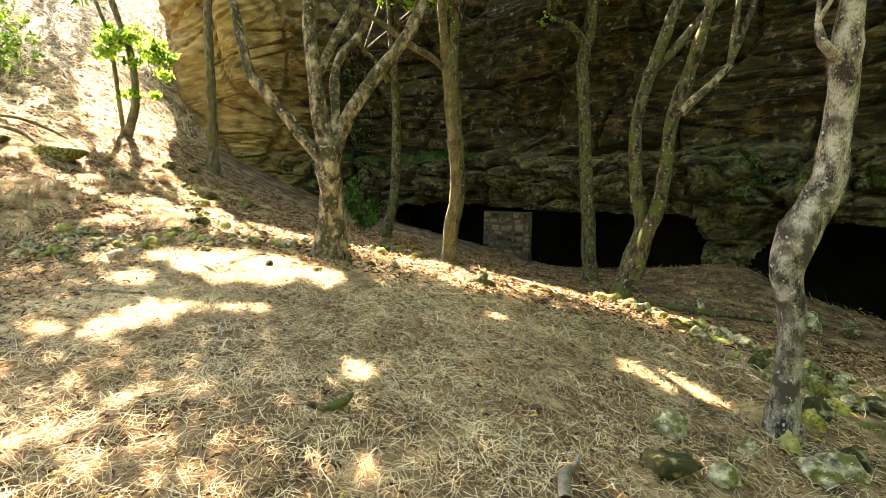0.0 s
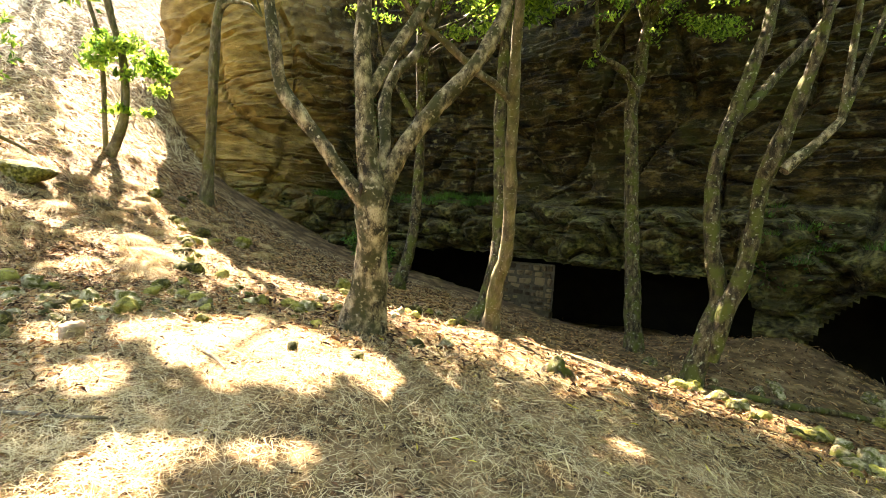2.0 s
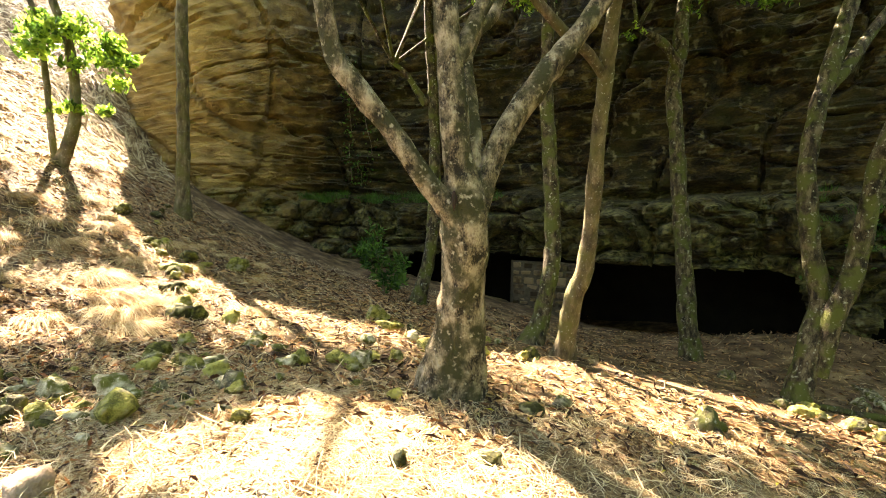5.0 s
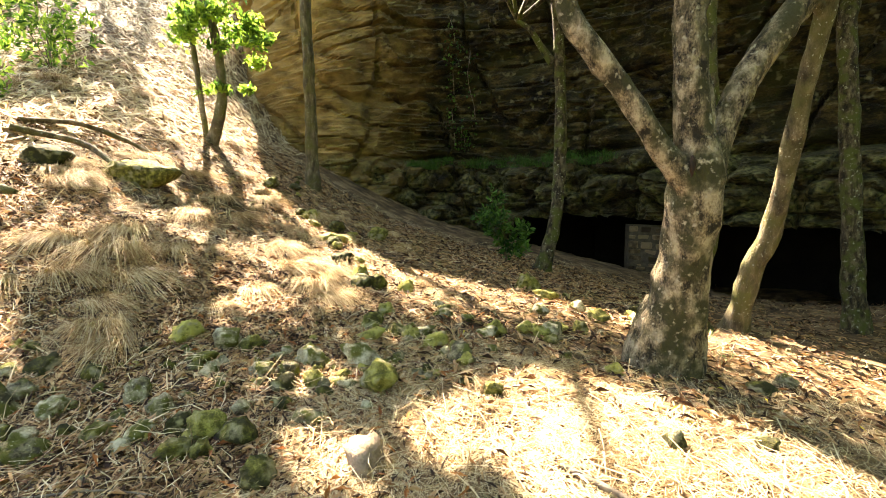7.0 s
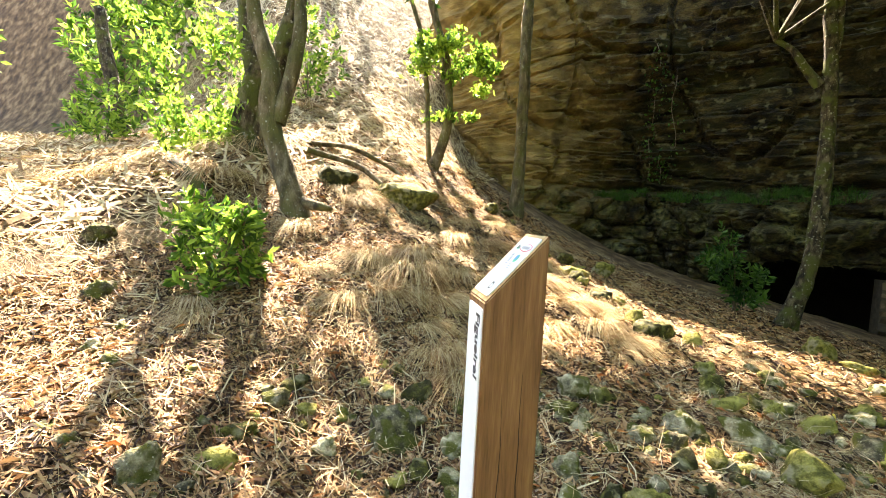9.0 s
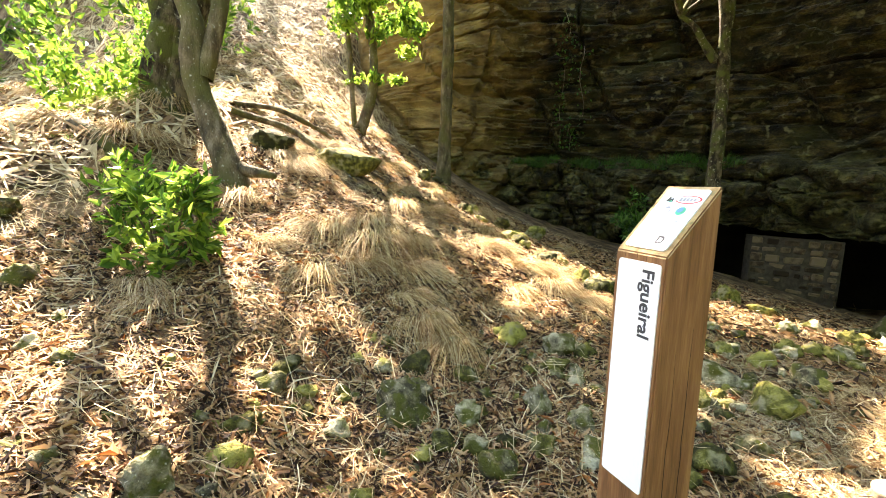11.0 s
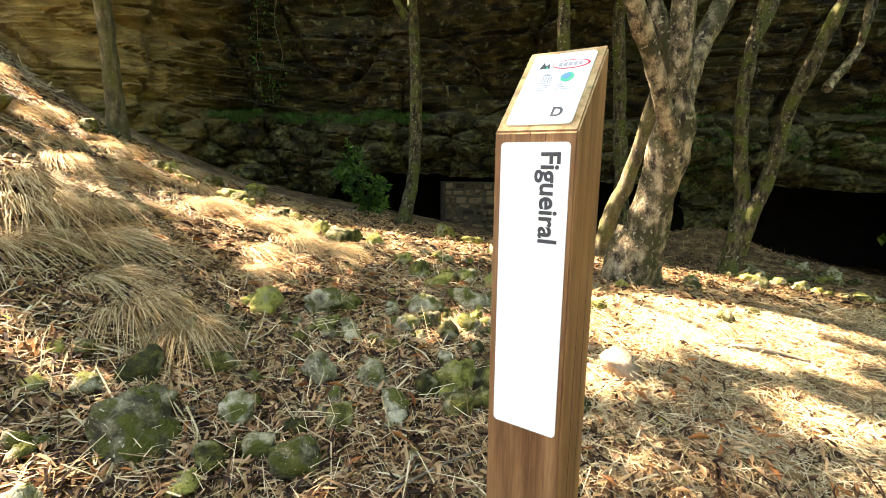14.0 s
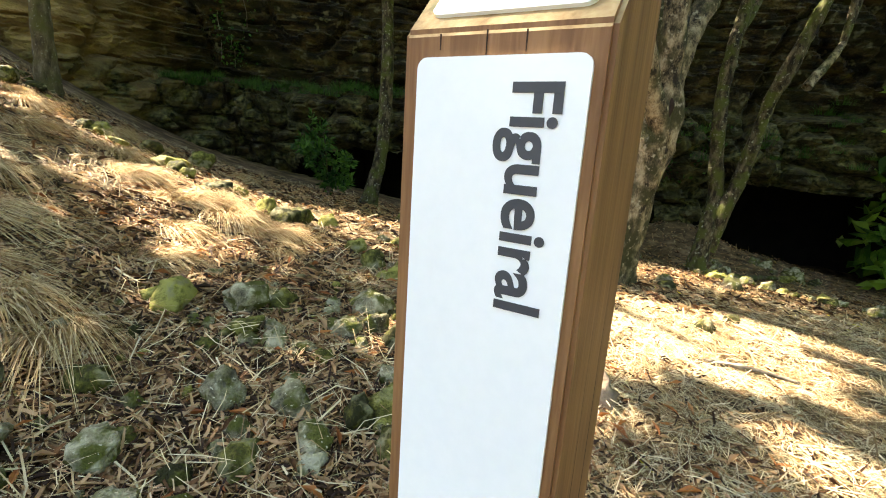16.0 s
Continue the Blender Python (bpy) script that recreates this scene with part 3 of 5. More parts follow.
TREES = {
    "broad_tree": [
        [(-2.26, 9.41, -0.01, 0.504), (-2.24, 9.33, 0.33, 0.374), (-2.17, 9.21, 0.99, 0.264), (-2.14, 9.07, 1.67, 0.231), (-2.14, 8.94, 2.18, 0.219), (-2.16, 8.9, 2.41, 0.198), (-2.22, 8.88, 2.67, 0.165), (-2.27, 8.82, 3.04, 0.139), (-2.33, 8.8, 3.66, 0.126), (-2.38, 8.77, 4.19, 0.112), (-2.38, 8.74, 4.72, 0.099), (-2.36, 8.72, 5.49, 0.074)],
        [(-2.14, 8.95, 2.0, 0.116), (-2.27, 8.84, 2.26, 0.114), (-2.49, 8.78, 2.5, 0.106), (-2.83, 8.69, 2.96, 0.098), (-3.11, 8.62, 3.3, 0.091), (-3.34, 8.56, 3.6, 0.084), (-3.42, 8.49, 4.04, 0.077), (-3.5, 8.44, 4.52, 0.071), (-3.56, 8.39, 5.17, 0.057)],
        [(-2.32, 8.8, 3.58, 0.094), (-2.12, 8.9, 4.0, 0.083), (-1.95, 9.0, 4.39, 0.078), (-1.7, 9.11, 4.88, 0.073), (-1.42, 9.23, 5.59, 0.061)],
        [(-2.13, 8.96, 1.94, 0.116), (-2.05, 8.95, 2.32, 0.13), (-1.88, 9.03, 2.82, 0.125), (-1.6, 9.1, 3.31, 0.126), (-1.28, 9.17, 3.77, 0.12), (-0.89, 9.24, 4.27, 0.108), (-0.63, 9.31, 4.73, 0.096), (-0.38, 9.39, 5.53, 0.077)],
        [(-2.06, 8.92, 2.41, 0.103), (-2.04, 9.08, 2.97, 0.086), (-2.1, 9.24, 3.45, 0.082), (-2.13, 9.4, 3.84, 0.084), (-2.01, 9.55, 4.25, 0.08), (-1.8, 9.72, 4.53, 0.074), (-1.52, 9.91, 5.21, 0.061)],
    ],
    "pale_tree": [
        [(-0.12, 12.3, -0.22, 0.274), (-0.08, 12.16, 0.28, 0.176), (-0.06, 11.92, 1.03, 0.151), (0.06, 11.74, 1.55, 0.138), (0.02, 11.4, 2.49, 0.123), (-0.07, 11.02, 3.36, 0.108), (-0.12, 10.67, 4.15, 0.103), (-0.19, 10.31, 4.83, 0.09), (-0.22, 9.94, 5.45, 0.077), (-0.24, 9.8, 6.27, 0.061)],
        [(-0.12, 10.67, 4.15, 0.069), (-0.44, 10.42, 4.39, 0.066), (-0.82, 10.19, 4.54, 0.064), (-1.38, 9.85, 4.87, 0.053), (-1.73, 9.62, 5.02, 0.044), (-2.03, 9.31, 5.27, 0.035)],
    ],
    "slim_tree": [
        [(-0.4, 13.63, -0.23, 0.315), (-0.18, 13.66, 0.18, 0.207), (-0.04, 13.67, 0.86, 0.183), (0.09, 13.7, 1.64, 0.171), (0.06, 13.72, 2.59, 0.159), (-0.02, 13.74, 3.8, 0.147), (-0.11, 13.76, 5.0, 0.134), (-0.09, 13.79, 6.22, 0.123), (-0.06, 13.82, 7.44, 0.11), (-0.02, 13.86, 8.9, 0.086)],
        [(-0.07, 13.78, 5.86, 0.074), (0.1, 13.86, 6.74, 0.074), (0.18, 13.94, 7.51, 0.062), (0.28, 14.02, 8.67, 0.05)],
    ],
    "upright_tree": [
        [(4.38, 15.88, -1.49, 0.355), (4.36, 15.96, -0.79, 0.253), (4.31, 16.04, -0.07, 0.239), (4.23, 16.14, 1.39, 0.211), (4.12, 16.23, 2.87, 0.198), (4.04, 16.33, 4.38, 0.183), (3.95, 16.43, 5.9, 0.184), (4.14, 16.53, 6.87, 0.186), (4.24, 16.63, 7.82, 0.172), (4.38, 16.73, 8.63, 0.157)],
        [(4.01, 16.34, 6.33, 0.138), (3.73, 16.26, 6.75, 0.121), (3.36, 16.17, 7.0, 0.106), (2.78, 16.08, 7.24, 0.06)],
        [(4.38, 16.72, 8.56, 0.125), (4.87, 16.84, 9.02, 0.111), (5.54, 16.95, 9.57, 0.095), (6.37, 17.1, 10.46, 0.081)],
        [(4.34, 16.72, 8.48, 0.125), (4.12, 16.82, 9.15, 0.111), (3.87, 16.94, 10.13, 0.08)],
    ],
    "forked_tree": [
        [(4.13, 12.29, -0.86, 0.279), (4.25, 12.36, -0.53, 0.227), (4.47, 12.44, 0.22, 0.195), (4.7, 12.52, 0.87, 0.186), (4.51, 12.6, 2.07, 0.154), (4.46, 12.68, 3.17, 0.155), (4.63, 12.76, 4.19, 0.145), (4.9, 12.85, 4.94, 0.146), (5.27, 12.94, 6.05, 0.136), (5.56, 13.02, 6.88, 0.125), (5.71, 13.11, 8.06, 0.103)],
        [(4.82, 12.82, 4.71, 0.112), (5.4, 12.97, 5.28, 0.113), (5.94, 13.12, 5.94, 0.103), (6.52, 13.27, 6.57, 0.093), (7.12, 13.43, 7.37, 0.083)],
        [(4.52, 12.35, -0.37, 0.183), (4.7, 12.25, 0.66, 0.166), (4.92, 12.13, 1.49, 0.162), (4.97, 12.0, 2.42, 0.146), (4.96, 11.86, 3.17, 0.143), (5.03, 11.7, 3.71, 0.153), (5.19, 11.55, 4.41, 0.137), (5.29, 11.4, 5.02, 0.122), (5.36, 11.24, 5.59, 0.107), (5.42, 11.1, 6.37, 0.081)],
        [(4.87, 11.14, 3.43, 0.109), (5.14, 11.12, 3.72, 0.096), (5.41, 11.1, 3.98, 0.084), (5.79, 11.1, 4.4, 0.071)],
    ],
    "twisted_tree": [
        [(3.44, 5.04, -0.56, 0.188), (3.41, 5.03, -0.32, 0.12), (3.41, 5.02, 0.02, 0.108), (3.38, 5.0, 0.52, 0.112), (3.3, 4.98, 0.88, 0.116), (3.33, 4.98, 1.2, 0.166), (3.47, 4.98, 1.51, 0.154), (3.56, 4.96, 1.81, 0.123), (3.58, 4.97, 2.15, 0.111), (3.59, 4.95, 2.49, 0.114), (3.57, 4.93, 2.81, 0.123), (3.58, 4.93, 3.28, 0.092), (3.57, 4.92, 3.81, 0.076)],
        [(3.53, 4.9, 2.76, 0.059), (3.3, 4.84, 2.91, 0.038), (3.22, 4.79, 3.05, 0.023)],
    ],
    "straight_tree": [
        [(-9.13, 17.73, 2.29, 0.262), (-9.12, 17.74, 2.89, 0.192), (-9.13, 17.77, 4.09, 0.174), (-9.14, 17.8, 5.82, 0.158), (-9.18, 17.83, 7.38, 0.158), (-9.14, 17.86, 8.6, 0.14), (-8.97, 17.9, 9.3, 0.14), (-8.85, 17.95, 11.41, 0.106)],
        [(-9.14, 17.86, 8.51, 0.071), (-8.69, 17.68, 8.86, 0.07), (-7.96, 17.5, 8.72, 0.051), (-7.45, 17.31, 8.31, 0.033)],
    ],
    "sapling": [
        [(-10.99, 15.77, 3.43, 0.195), (-10.8, 15.79, 3.85, 0.135), (-10.62, 15.83, 4.53, 0.121), (-10.62, 15.84, 5.36, 0.105), (-10.79, 15.86, 6.39, 0.105), (-11.09, 15.85, 7.27, 0.091), (-11.34, 15.86, 8.16, 0.091), (-11.56, 15.88, 9.49, 0.076)],
        [(-11.05, 15.77, 3.51, 0.075), (-11.14, 15.79, 4.44, 0.06), (-11.23, 15.8, 5.46, 0.06), (-11.44, 15.83, 6.79, 0.06), (-11.91, 15.82, 8.11, 0.045), (-12.26, 15.82, 9.28, 0.045)],
    ],
    "leaning_tree": [
        [(-2.69, 17.14, -0.15, 0.309), (-2.56, 17.16, 0.39, 0.215), (-2.39, 17.16, 0.99, 0.183), (-2.27, 17.17, 1.74, 0.167), (-2.21, 17.18, 2.92, 0.165), (-2.21, 17.2, 4.22, 0.148), (-2.26, 17.21, 5.63, 0.132), (-2.37, 17.22, 7.01, 0.13), (-2.46, 17.24, 8.61, 0.1)],
        [(-2.45, 17.2, 5.48, 0.103), (-2.71, 17.21, 5.85, 0.091), (-3.02, 17.2, 6.31, 0.065), (-3.33, 17.2, 6.52, 0.053)],
        [(-2.35, 17.21, 5.73, 0.09), (-2.22, 17.22, 6.33, 0.089), (-2.2, 17.22, 7.06, 0.076), (-2.25, 17.23, 8.03, 0.064)],
    ],
    "dark_tree": [
        [(-11.59, 10.3, 2.76, 0.435), (-11.69, 10.3, 3.0, 0.301), (-11.8, 10.31, 3.46, 0.251), (-11.76, 10.35, 3.88, 0.226), (-11.72, 10.41, 4.3, 0.201), (-11.83, 10.42, 4.71, 0.192), (-11.92, 10.42, 5.12, 0.176), (-12.06, 10.45, 5.87, 0.151)],
        [(-11.59, 10.37, 2.96, 0.253), (-11.56, 10.43, 3.48, 0.219), (-11.5, 10.5, 4.16, 0.202), (-11.39, 10.58, 4.67, 0.185), (-11.28, 10.65, 5.11, 0.169), (-11.2, 10.74, 5.88, 0.126)],
    ],
    "curved_tree": [
        [(-10.19, 9.6, 2.2, 0.244), (-10.3, 9.58, 2.41, 0.172), (-10.5, 9.58, 2.9, 0.15), (-10.65, 9.57, 3.32, 0.143), (-10.7, 9.59, 3.67, 0.136), (-10.7, 9.62, 4.03, 0.129), (-10.84, 9.61, 4.38, 0.122), (-10.97, 9.6, 4.73, 0.107), (-11.1, 9.62, 5.29, 0.086)],
        [(-10.58, 9.6, 3.39, 0.115), (-10.52, 9.68, 3.76, 0.107), (-10.48, 9.75, 4.07, 0.1), (-10.44, 9.83, 4.51, 0.093), (-10.46, 9.88, 4.82, 0.086), (-10.55, 9.94, 5.41, 0.064)],
        [(-10.27, 9.59, 2.35, 0.1), (-10.04, 9.6, 2.31, 0.079), (-9.81, 9.61, 2.28, 0.057), (-9.64, 9.6, 2.25, 0.029)],
    ],
    "far_tree": [
        [(-18.28, 12.68, 2.69, 0.292), (-18.38, 12.71, 3.34, 0.226), (-18.59, 12.74, 4.32, 0.199), (-18.87, 12.74, 5.23, 0.186), (-19.16, 12.74, 6.07, 0.172), (-19.44, 12.76, 7.25, 0.146)],
    ],
}

TREE_LOOK = {
    "broad_tree": (M_PALEBARK, "broad many-stemmed tree with pale scarred bark", 16),
    "pale_tree": (M_BARK, "slender leaning tree with pale lichened bark", 12),
    "slim_tree": (M_DARKBARK, "slim dark tree with mossy bark beside another", 12),
    "upright_tree": (M_DARKBARK, "upright dark tree with mossy bark before the caves", 12),
    "forked_tree": (M_DARKBARK, "dark forked tree with a broken pale limb", 12),
    "twisted_tree": (M_GREYBARK, "twisted knotty tree with grey scarred bark", 16),
    "straight_tree": (M_BARK, "straight thin tree on the slope before the cliff", 10),
    "sapling": (M_BARK, "small twin-stemmed tree with bright sunlit leaves", 10),
    "leaning_tree": (M_DARKBARK, "dark leaning tree with white lichen spots", 12),
    "dark_tree": (M_DARKBARK, "thick dark tree on the bank with hanging foliage", 14),
    "curved_tree": (M_BARK, "curved smooth brown tree standing on the bank", 14),
    "far_tree": (M_DARKBARK, "dark tree at the top of the bank", 10),
}
# crowns: tree, centre, radii, number of leaves, leaf size
# the wide high blobs are out of view, set to shade the ground
CROWNS = {
    "broad_tree": [((-2.69, 9.5, 9.47), (5.0, 4.4, 2.0), 9000, 0.3)],
    "pale_tree": [((1.0, 12.5, 10.93), (3.8, 3.4, 1.6), 5500, 0.28), ((1.8, 12.7, 7.13), (1.0, 0.7, 0.35), 240, 0.13), ((-1.06, 13.93, 6.96), (0.9, 0.7, 0.5), 420, 0.12), ((-0.45, 13.95, 7.37), (0.9, 0.7, 0.4), 300, 0.12)],
    "slim_tree": [((-1.68, 14.45, 11.28), (3.6, 3.2, 1.6), 5500, 0.28), ((-0.78, 13.85, 6.78), (0.8, 0.6, 0.45), 240, 0.13), ((-2.37, 14.4, 7.46), (0.8, 0.6, 0.4), 260, 0.12), ((-3.73, 15.38, 7.97), (0.9, 0.6, 0.4), 240, 0.12)],
    "upright_tree": [((4.66, 16.29, 11.56), (3.8, 2.8, 1.8), 5500, 0.28), ((6.26, 15.79, 8.36), (1.3, 0.8, 0.42), 330, 0.14), ((2.66, 15.89, 7.06), (0.3, 0.3, 0.25), 60, 0.12), ((6.06, 16.15, 8.56), (1.1, 0.7, 0.35), 420, 0.13), ((4.5, 16.09, 8.03), (0.6, 0.5, 0.3), 120, 0.12), ((5.19, 16.14, 9.24), (1.6, 0.8, 0.4), 400, 0.13)],
    "forked_tree": [((5.23, 11.48, 10.38), (3.8, 3.4, 1.8), 6000, 0.28), ((4.43, 12.68, 7.68), (1.1, 0.7, 0.4), 260, 0.14), ((7.83, 11.88, 6.88), (1.3, 0.9, 0.5), 330, 0.14)],
    "twisted_tree": [((3.16, 4.75, 7.12), (3.6, 3.4, 1.7), 6500, 0.24)],
    "straight_tree": [((-8.49, 16.94, 12.65), (3.6, 3.0, 1.6), 5000, 0.28)],
    # the last blob is unseen, added to shade the bank
    "sapling": [((-10.72, 15.86, 6.3), (1.0, 0.8, 0.7), 900, 0.2), ((-9.93, 15.87, 5.88), (0.75, 0.6, 0.5), 520, 0.2), ((-11.04, 15.85, 6.67), (0.55, 0.5, 0.35), 260, 0.18), ((-10.33, 15.83, 4.66), (0.5, 0.4, 0.28), 260, 0.18), ((-11.1, 15.82, 4.83), (0.3, 0.3, 0.2), 90, 0.16), ((-10.67, 15.29, 11.14), (3.4, 3.0, 1.5), 5500, 0.28), ((-12.8, 16.2, 11.2), (2.7, 2.4, 1.3), 1700, 0.24)],
    # the last two are unseen, added to shade glade and forked trunk
    "leaning_tree": [((-2.34, 16.72, 11.78), (3.2, 2.2, 1.6), 4000, 0.28), ((-5.04, 14.82, 11.18), (2.9, 2.5, 1.3), 4500, 0.28), ((0.8, 18.0, 10.7), (2.1, 1.9, 1.4), 4200, 0.28)],
    "dark_tree": [((-12.57, 10.23, 4.15), (1.1, 0.8, 1.3), 1700, 0.16), ((-10.07, 11.83, 8.2), (3.0, 2.8, 1.3), 2600, 0.26)],
    "curved_tree": [((-9.79, 9.31, 8.44), (3.4, 3.0, 1.2), 2000, 0.26)],
    "far_tree": [((-19.9, 13.1, 9.5), (2.6, 2.4, 1.5), 1300, 0.26)],
}
# ground kept sunlit by leaving out crown leaves above, as ellipses: x, y, long and short half-width, turn in degrees
GAPS = [(-4.9, 7.0, 0.5, 0.22, -30), (-5.4, 7.9, 0.4, 0.2, 20), (-2.2, 5.6, 0.5, 0.16, 10), (-3.9, 6.2, 0.35, 0.2, 40), (-9.6, 13.8, 1.4, 1.1, 0), (-8.6, 13.2, 2.6, 0.8, -50), (-10.4, 16.4, 2.4, 0.9, -40), (-9.2, 6.4, 1.0, 0.5, 20), (-11.99, 7.25, 2.4, 1.0, 20), (-9.65, 7.86, 1.0, 0.7, 0), (-11.78, 5.67, 1.6, 0.8, 30), (-10.4, 16.2, 3.0, 1.2, -10), (-7.35, 13.5, 3.2, 0.8, -52), (-8.37, 13.14, 1.3, 1.0, 0), (-11.01, 6.66, 1.5, 0.7, 40),
        (-9.56, 6.09, 1.2, 0.55, 10), (-12.78, 8.63, 2.2, 1.0, 15), (-9.98, 13.32, 1.6, 0.6, -40), (-14.49, 17.05, 4.0, 2.0, 0), (-15.1, 10.99, 2.5, 1.2, 0), (-10.43, 7.45, 1.1, 0.6, 30), (-12.57, 6.46, 1.4, 0.7, 10),
        (-1.81, 7.43, 0.77, 0.31, -55), (-3.0, 6.82, 0.68, 0.38, -17), (-4.05, 6.48, 0.16, 0.08, 1), (-2.3, 6.37, 0.23, 0.07, 12), (-2.92, 4.97, 0.64, 0.27, 81), (-3.44, 4.49, 0.27, 0.15, 7), (2.65, 5.82, 0.72, 0.3, -35),
        (-0.58, 4.46, 0.17, 0.18, -22), (0.79, 6.95, 0.16, 0.22, 5), (-10.62, 16.33, 2.39, 1.1, -27), (-12.64, 16.76, 1.06, 1.04, 169), (-7.55, 15.79, 3.25, 0.52, -52), (-6.64, 9.2, 0.22, 0.23, 20), (-8.73, 14.75, 1.16, 0.55, -12),
        (-9.16, 6.38, 0.37, 0.36, 75), (-8.87, 6.51, 0.44, 0.21, 68), (-9.77, 7.02, 0.34, 0.24, 80), (-8.77, 6.9, 0.17, 0.1, 63), (-6.62, 9.54, 0.5, 0.32, -16), (-8.63, 10.98, 0.79, 0.38, -30), (10.28, 13.62, 0.88, 0.96, -17),
        (-1.2, 12.23, 0.56, 0.45, 9), (-3.21, 7.8, 0.94, 0.9, 29), (-2.61, 7.16, 0.58, 0.69, -8), (-4.07, 7.47, 0.59, 0.47, -29), (-3.54, 6.84, 0.24, 0.23, -39)]
# small random holes in the unseen canopy, added to scatter sun flecks
fleck = np.random.default_rng(303)
for _ in range(150):
    GAPS.append((fleck.uniform(-10.5, -3.2), fleck.uniform(4.6, 12.5), fleck.uniform(0.06, 0.22), fleck.uniform(0.04, 0.12), fleck.uniform(-90, 90)))
for _ in range(26):
    GAPS.append((fleck.uniform(-11.5, -8.0), fleck.uniform(4.8, 8.2), fleck.uniform(0.15, 0.45), fleck.uniform(0.08, 0.25), fleck.uniform(-90, 90)))
for _ in range(16):
    GAPS.append((fleck.uniform(-3.2, 9), fleck.uniform(3.5, 14), fleck.uniform(0.05, 0.16), fleck.uniform(0.03, 0.07), fleck.uniform(-70, -20)))


def in_gap(p):
    """Whether sun that falls past these places reaches one of the gaps on the ground."""
    h = p[:, 2] - 0.2
    for _ in range(4):
        q = p[:, :2] - np.array(SUN_DIR.xy) / SUN_DIR.z * h[:, None]
        h = p[:, 2] - ground(q[:, 0], q[:, 1])
    out = np.zeros(len(p), bool)
    edge = np.array([1.0 + 0.75 * noise.noise((a * 1.9, b * 1.9, 0)) + 0.35 * noise.noise((a * 5, b * 5, 3)) for a, b in q])
    for x, y, a, b, turn in GAPS:
        c, s = math.cos(radians(turn)), math.sin(radians(turn))
        dx, dy = q[:, 0] - x, q[:, 1] - y
        u, v = (dx * c + dy * s) / a, (-dx * s + dy * c) / b
        out |= u * u + v * v < edge
    return out


def crown_mesh(blobs, rng, gaps=True):
    vs, fs, k = [], [], 0
    for c, r, n, size in blobs:
        m = max(6, n // 90)
        mid = rng.normal(size=(m, 3))
        mid = mid / np.linalg.norm(mid, axis=1)[:, None] * rng.uniform(0.35, 1.0, (m, 1)) ** 0.6
        p = mid[rng.integers(0, m, n)] + rng.normal(size=(n, 3)) * 0.17
        p = np.array(c) + p * np.array(r)
        if gaps and c[2] > 6.8 and n > 1500:
            p = p[~in_gap(p)]
        v, f = leaf_mesh(p, size, rng, 0.5)
        vs.append(v)
        fs.append(f + k)
        k += len(v)
    return np.concatenate(vs), np.concatenate(fs)


def build_tree(name, limbs, seed):
    mat, label, sides = TREE_LOOK[name]
    x, y = limbs[0][0][0], limbs[0][0][1]
    base = (x, y, gz(x, y))
    rng = np.random.default_rng(seed)
    t = thing("tree", base, label, "tree", "trees of the glade")
    for i, l in enumerate(limbs):
        l = [list(p) for p in l]
        if i == 0 and l[0][2] > base[2] - 0.1:
            l[0][2] = base[2] - 0.15
        v, f = tube(l, 0.10, sides, 0.16 if sides > 14 else 0.12, seed * 3.1 + i)
        mesh_ob("trunk" if i == 0 else "limb", shift(v, base), f, M_PALEBARK if name == "forked_tree" and i == 3 else mat, t)
    if name == "broad_tree":
        for rx, ry, up, rad in ((-0.22, -0.05, 0.75, 0.15), (-0.15, -0.18, 0.5, 0.13), (0.22, -0.16, 0.4, 0.09), (0.25, 0.25, 0.4, 0.09)):
            px, py = x + rx * 0.25, y + ry * 0.25
            rows = [[px, py, base[2] + up, rad * 0.5], [px + rx * 0.2, py + ry * 0.2, base[2] + up * 0.62, rad], [px + rx * 0.5, py + ry * 0.5, base[2] + up * 0.25, rad * 1.1],
                    [px + rx * 0.95, py + ry * 0.95, gz(px + rx, py + ry) - 0.03, rad * 0.8], [px + rx * 1.3, py + ry * 1.3, gz(px + rx * 1.3, py + ry * 1.3) - 0.14, rad * 0.5]]
            v, f = tube(rows, 0.08, 12, 0.2, rad * 90)
            mesh_ob("root", shift(v, base), f, mat, t)
        v, f = tube([[-2.275, 8.715, 2.47, 0.01], [-2.275, 8.705, 2.42, 0.03], [-2.275, 8.705, 2.35, 0.028], [-2.275, 8.715, 2.29, 0.01]], 0.02, 10, 0.3, 3)
        mesh_ob("knot_hole", shift(v, base), f, M_HOLE, t, label="dark knot hole in the trunk")
    v, f = crown_mesh(CROWNS[name], rng)
    mesh_ob("crown", shift(v, base), f, M_GREEN, t, smooth=False)
    ends = [l[-1] for l in limbs if l[-1][2] > base[2] + 3]
    for c, r, n, size in CROWNS[name]:
        for e in ends:
            if n > 1900 and r[0] > 2:
                for k in range(2):
                    q = np.array(c) + rng.uniform(-0.5, 0.5, 3) * np.array(r)
                    m = [(e[i] * 0.5 + q[i] * 0.5) + rng.uniform(-0.3, 0.3) for i in range(3)]
                    v, f = tube([list(e), [*m, e[3] * 0.6], [*q, 0.02]], 0.4, 6, 0.1, seed)
                    mesh_ob("branch", shift(v, base), f, mat, t)
    return t


for i, (name, limbs) in enumerate(TREES.items()):
    build_tree(name, limbs, i + 1)


# ---- sign post ----
POST = Vector((-6.266, 5.714, 0))
U = Vector((math.cos(radians(-57.8)), math.sin(radians(-57.8)), 0))   # along the front, to its right
V = Vector((-U.y, U.x, 0))                                        # from front to back
PW, PD, Z_FRONT, Z_BACK = 0.155, 0.148, 2.035, 2.214
GROWN = 1.111
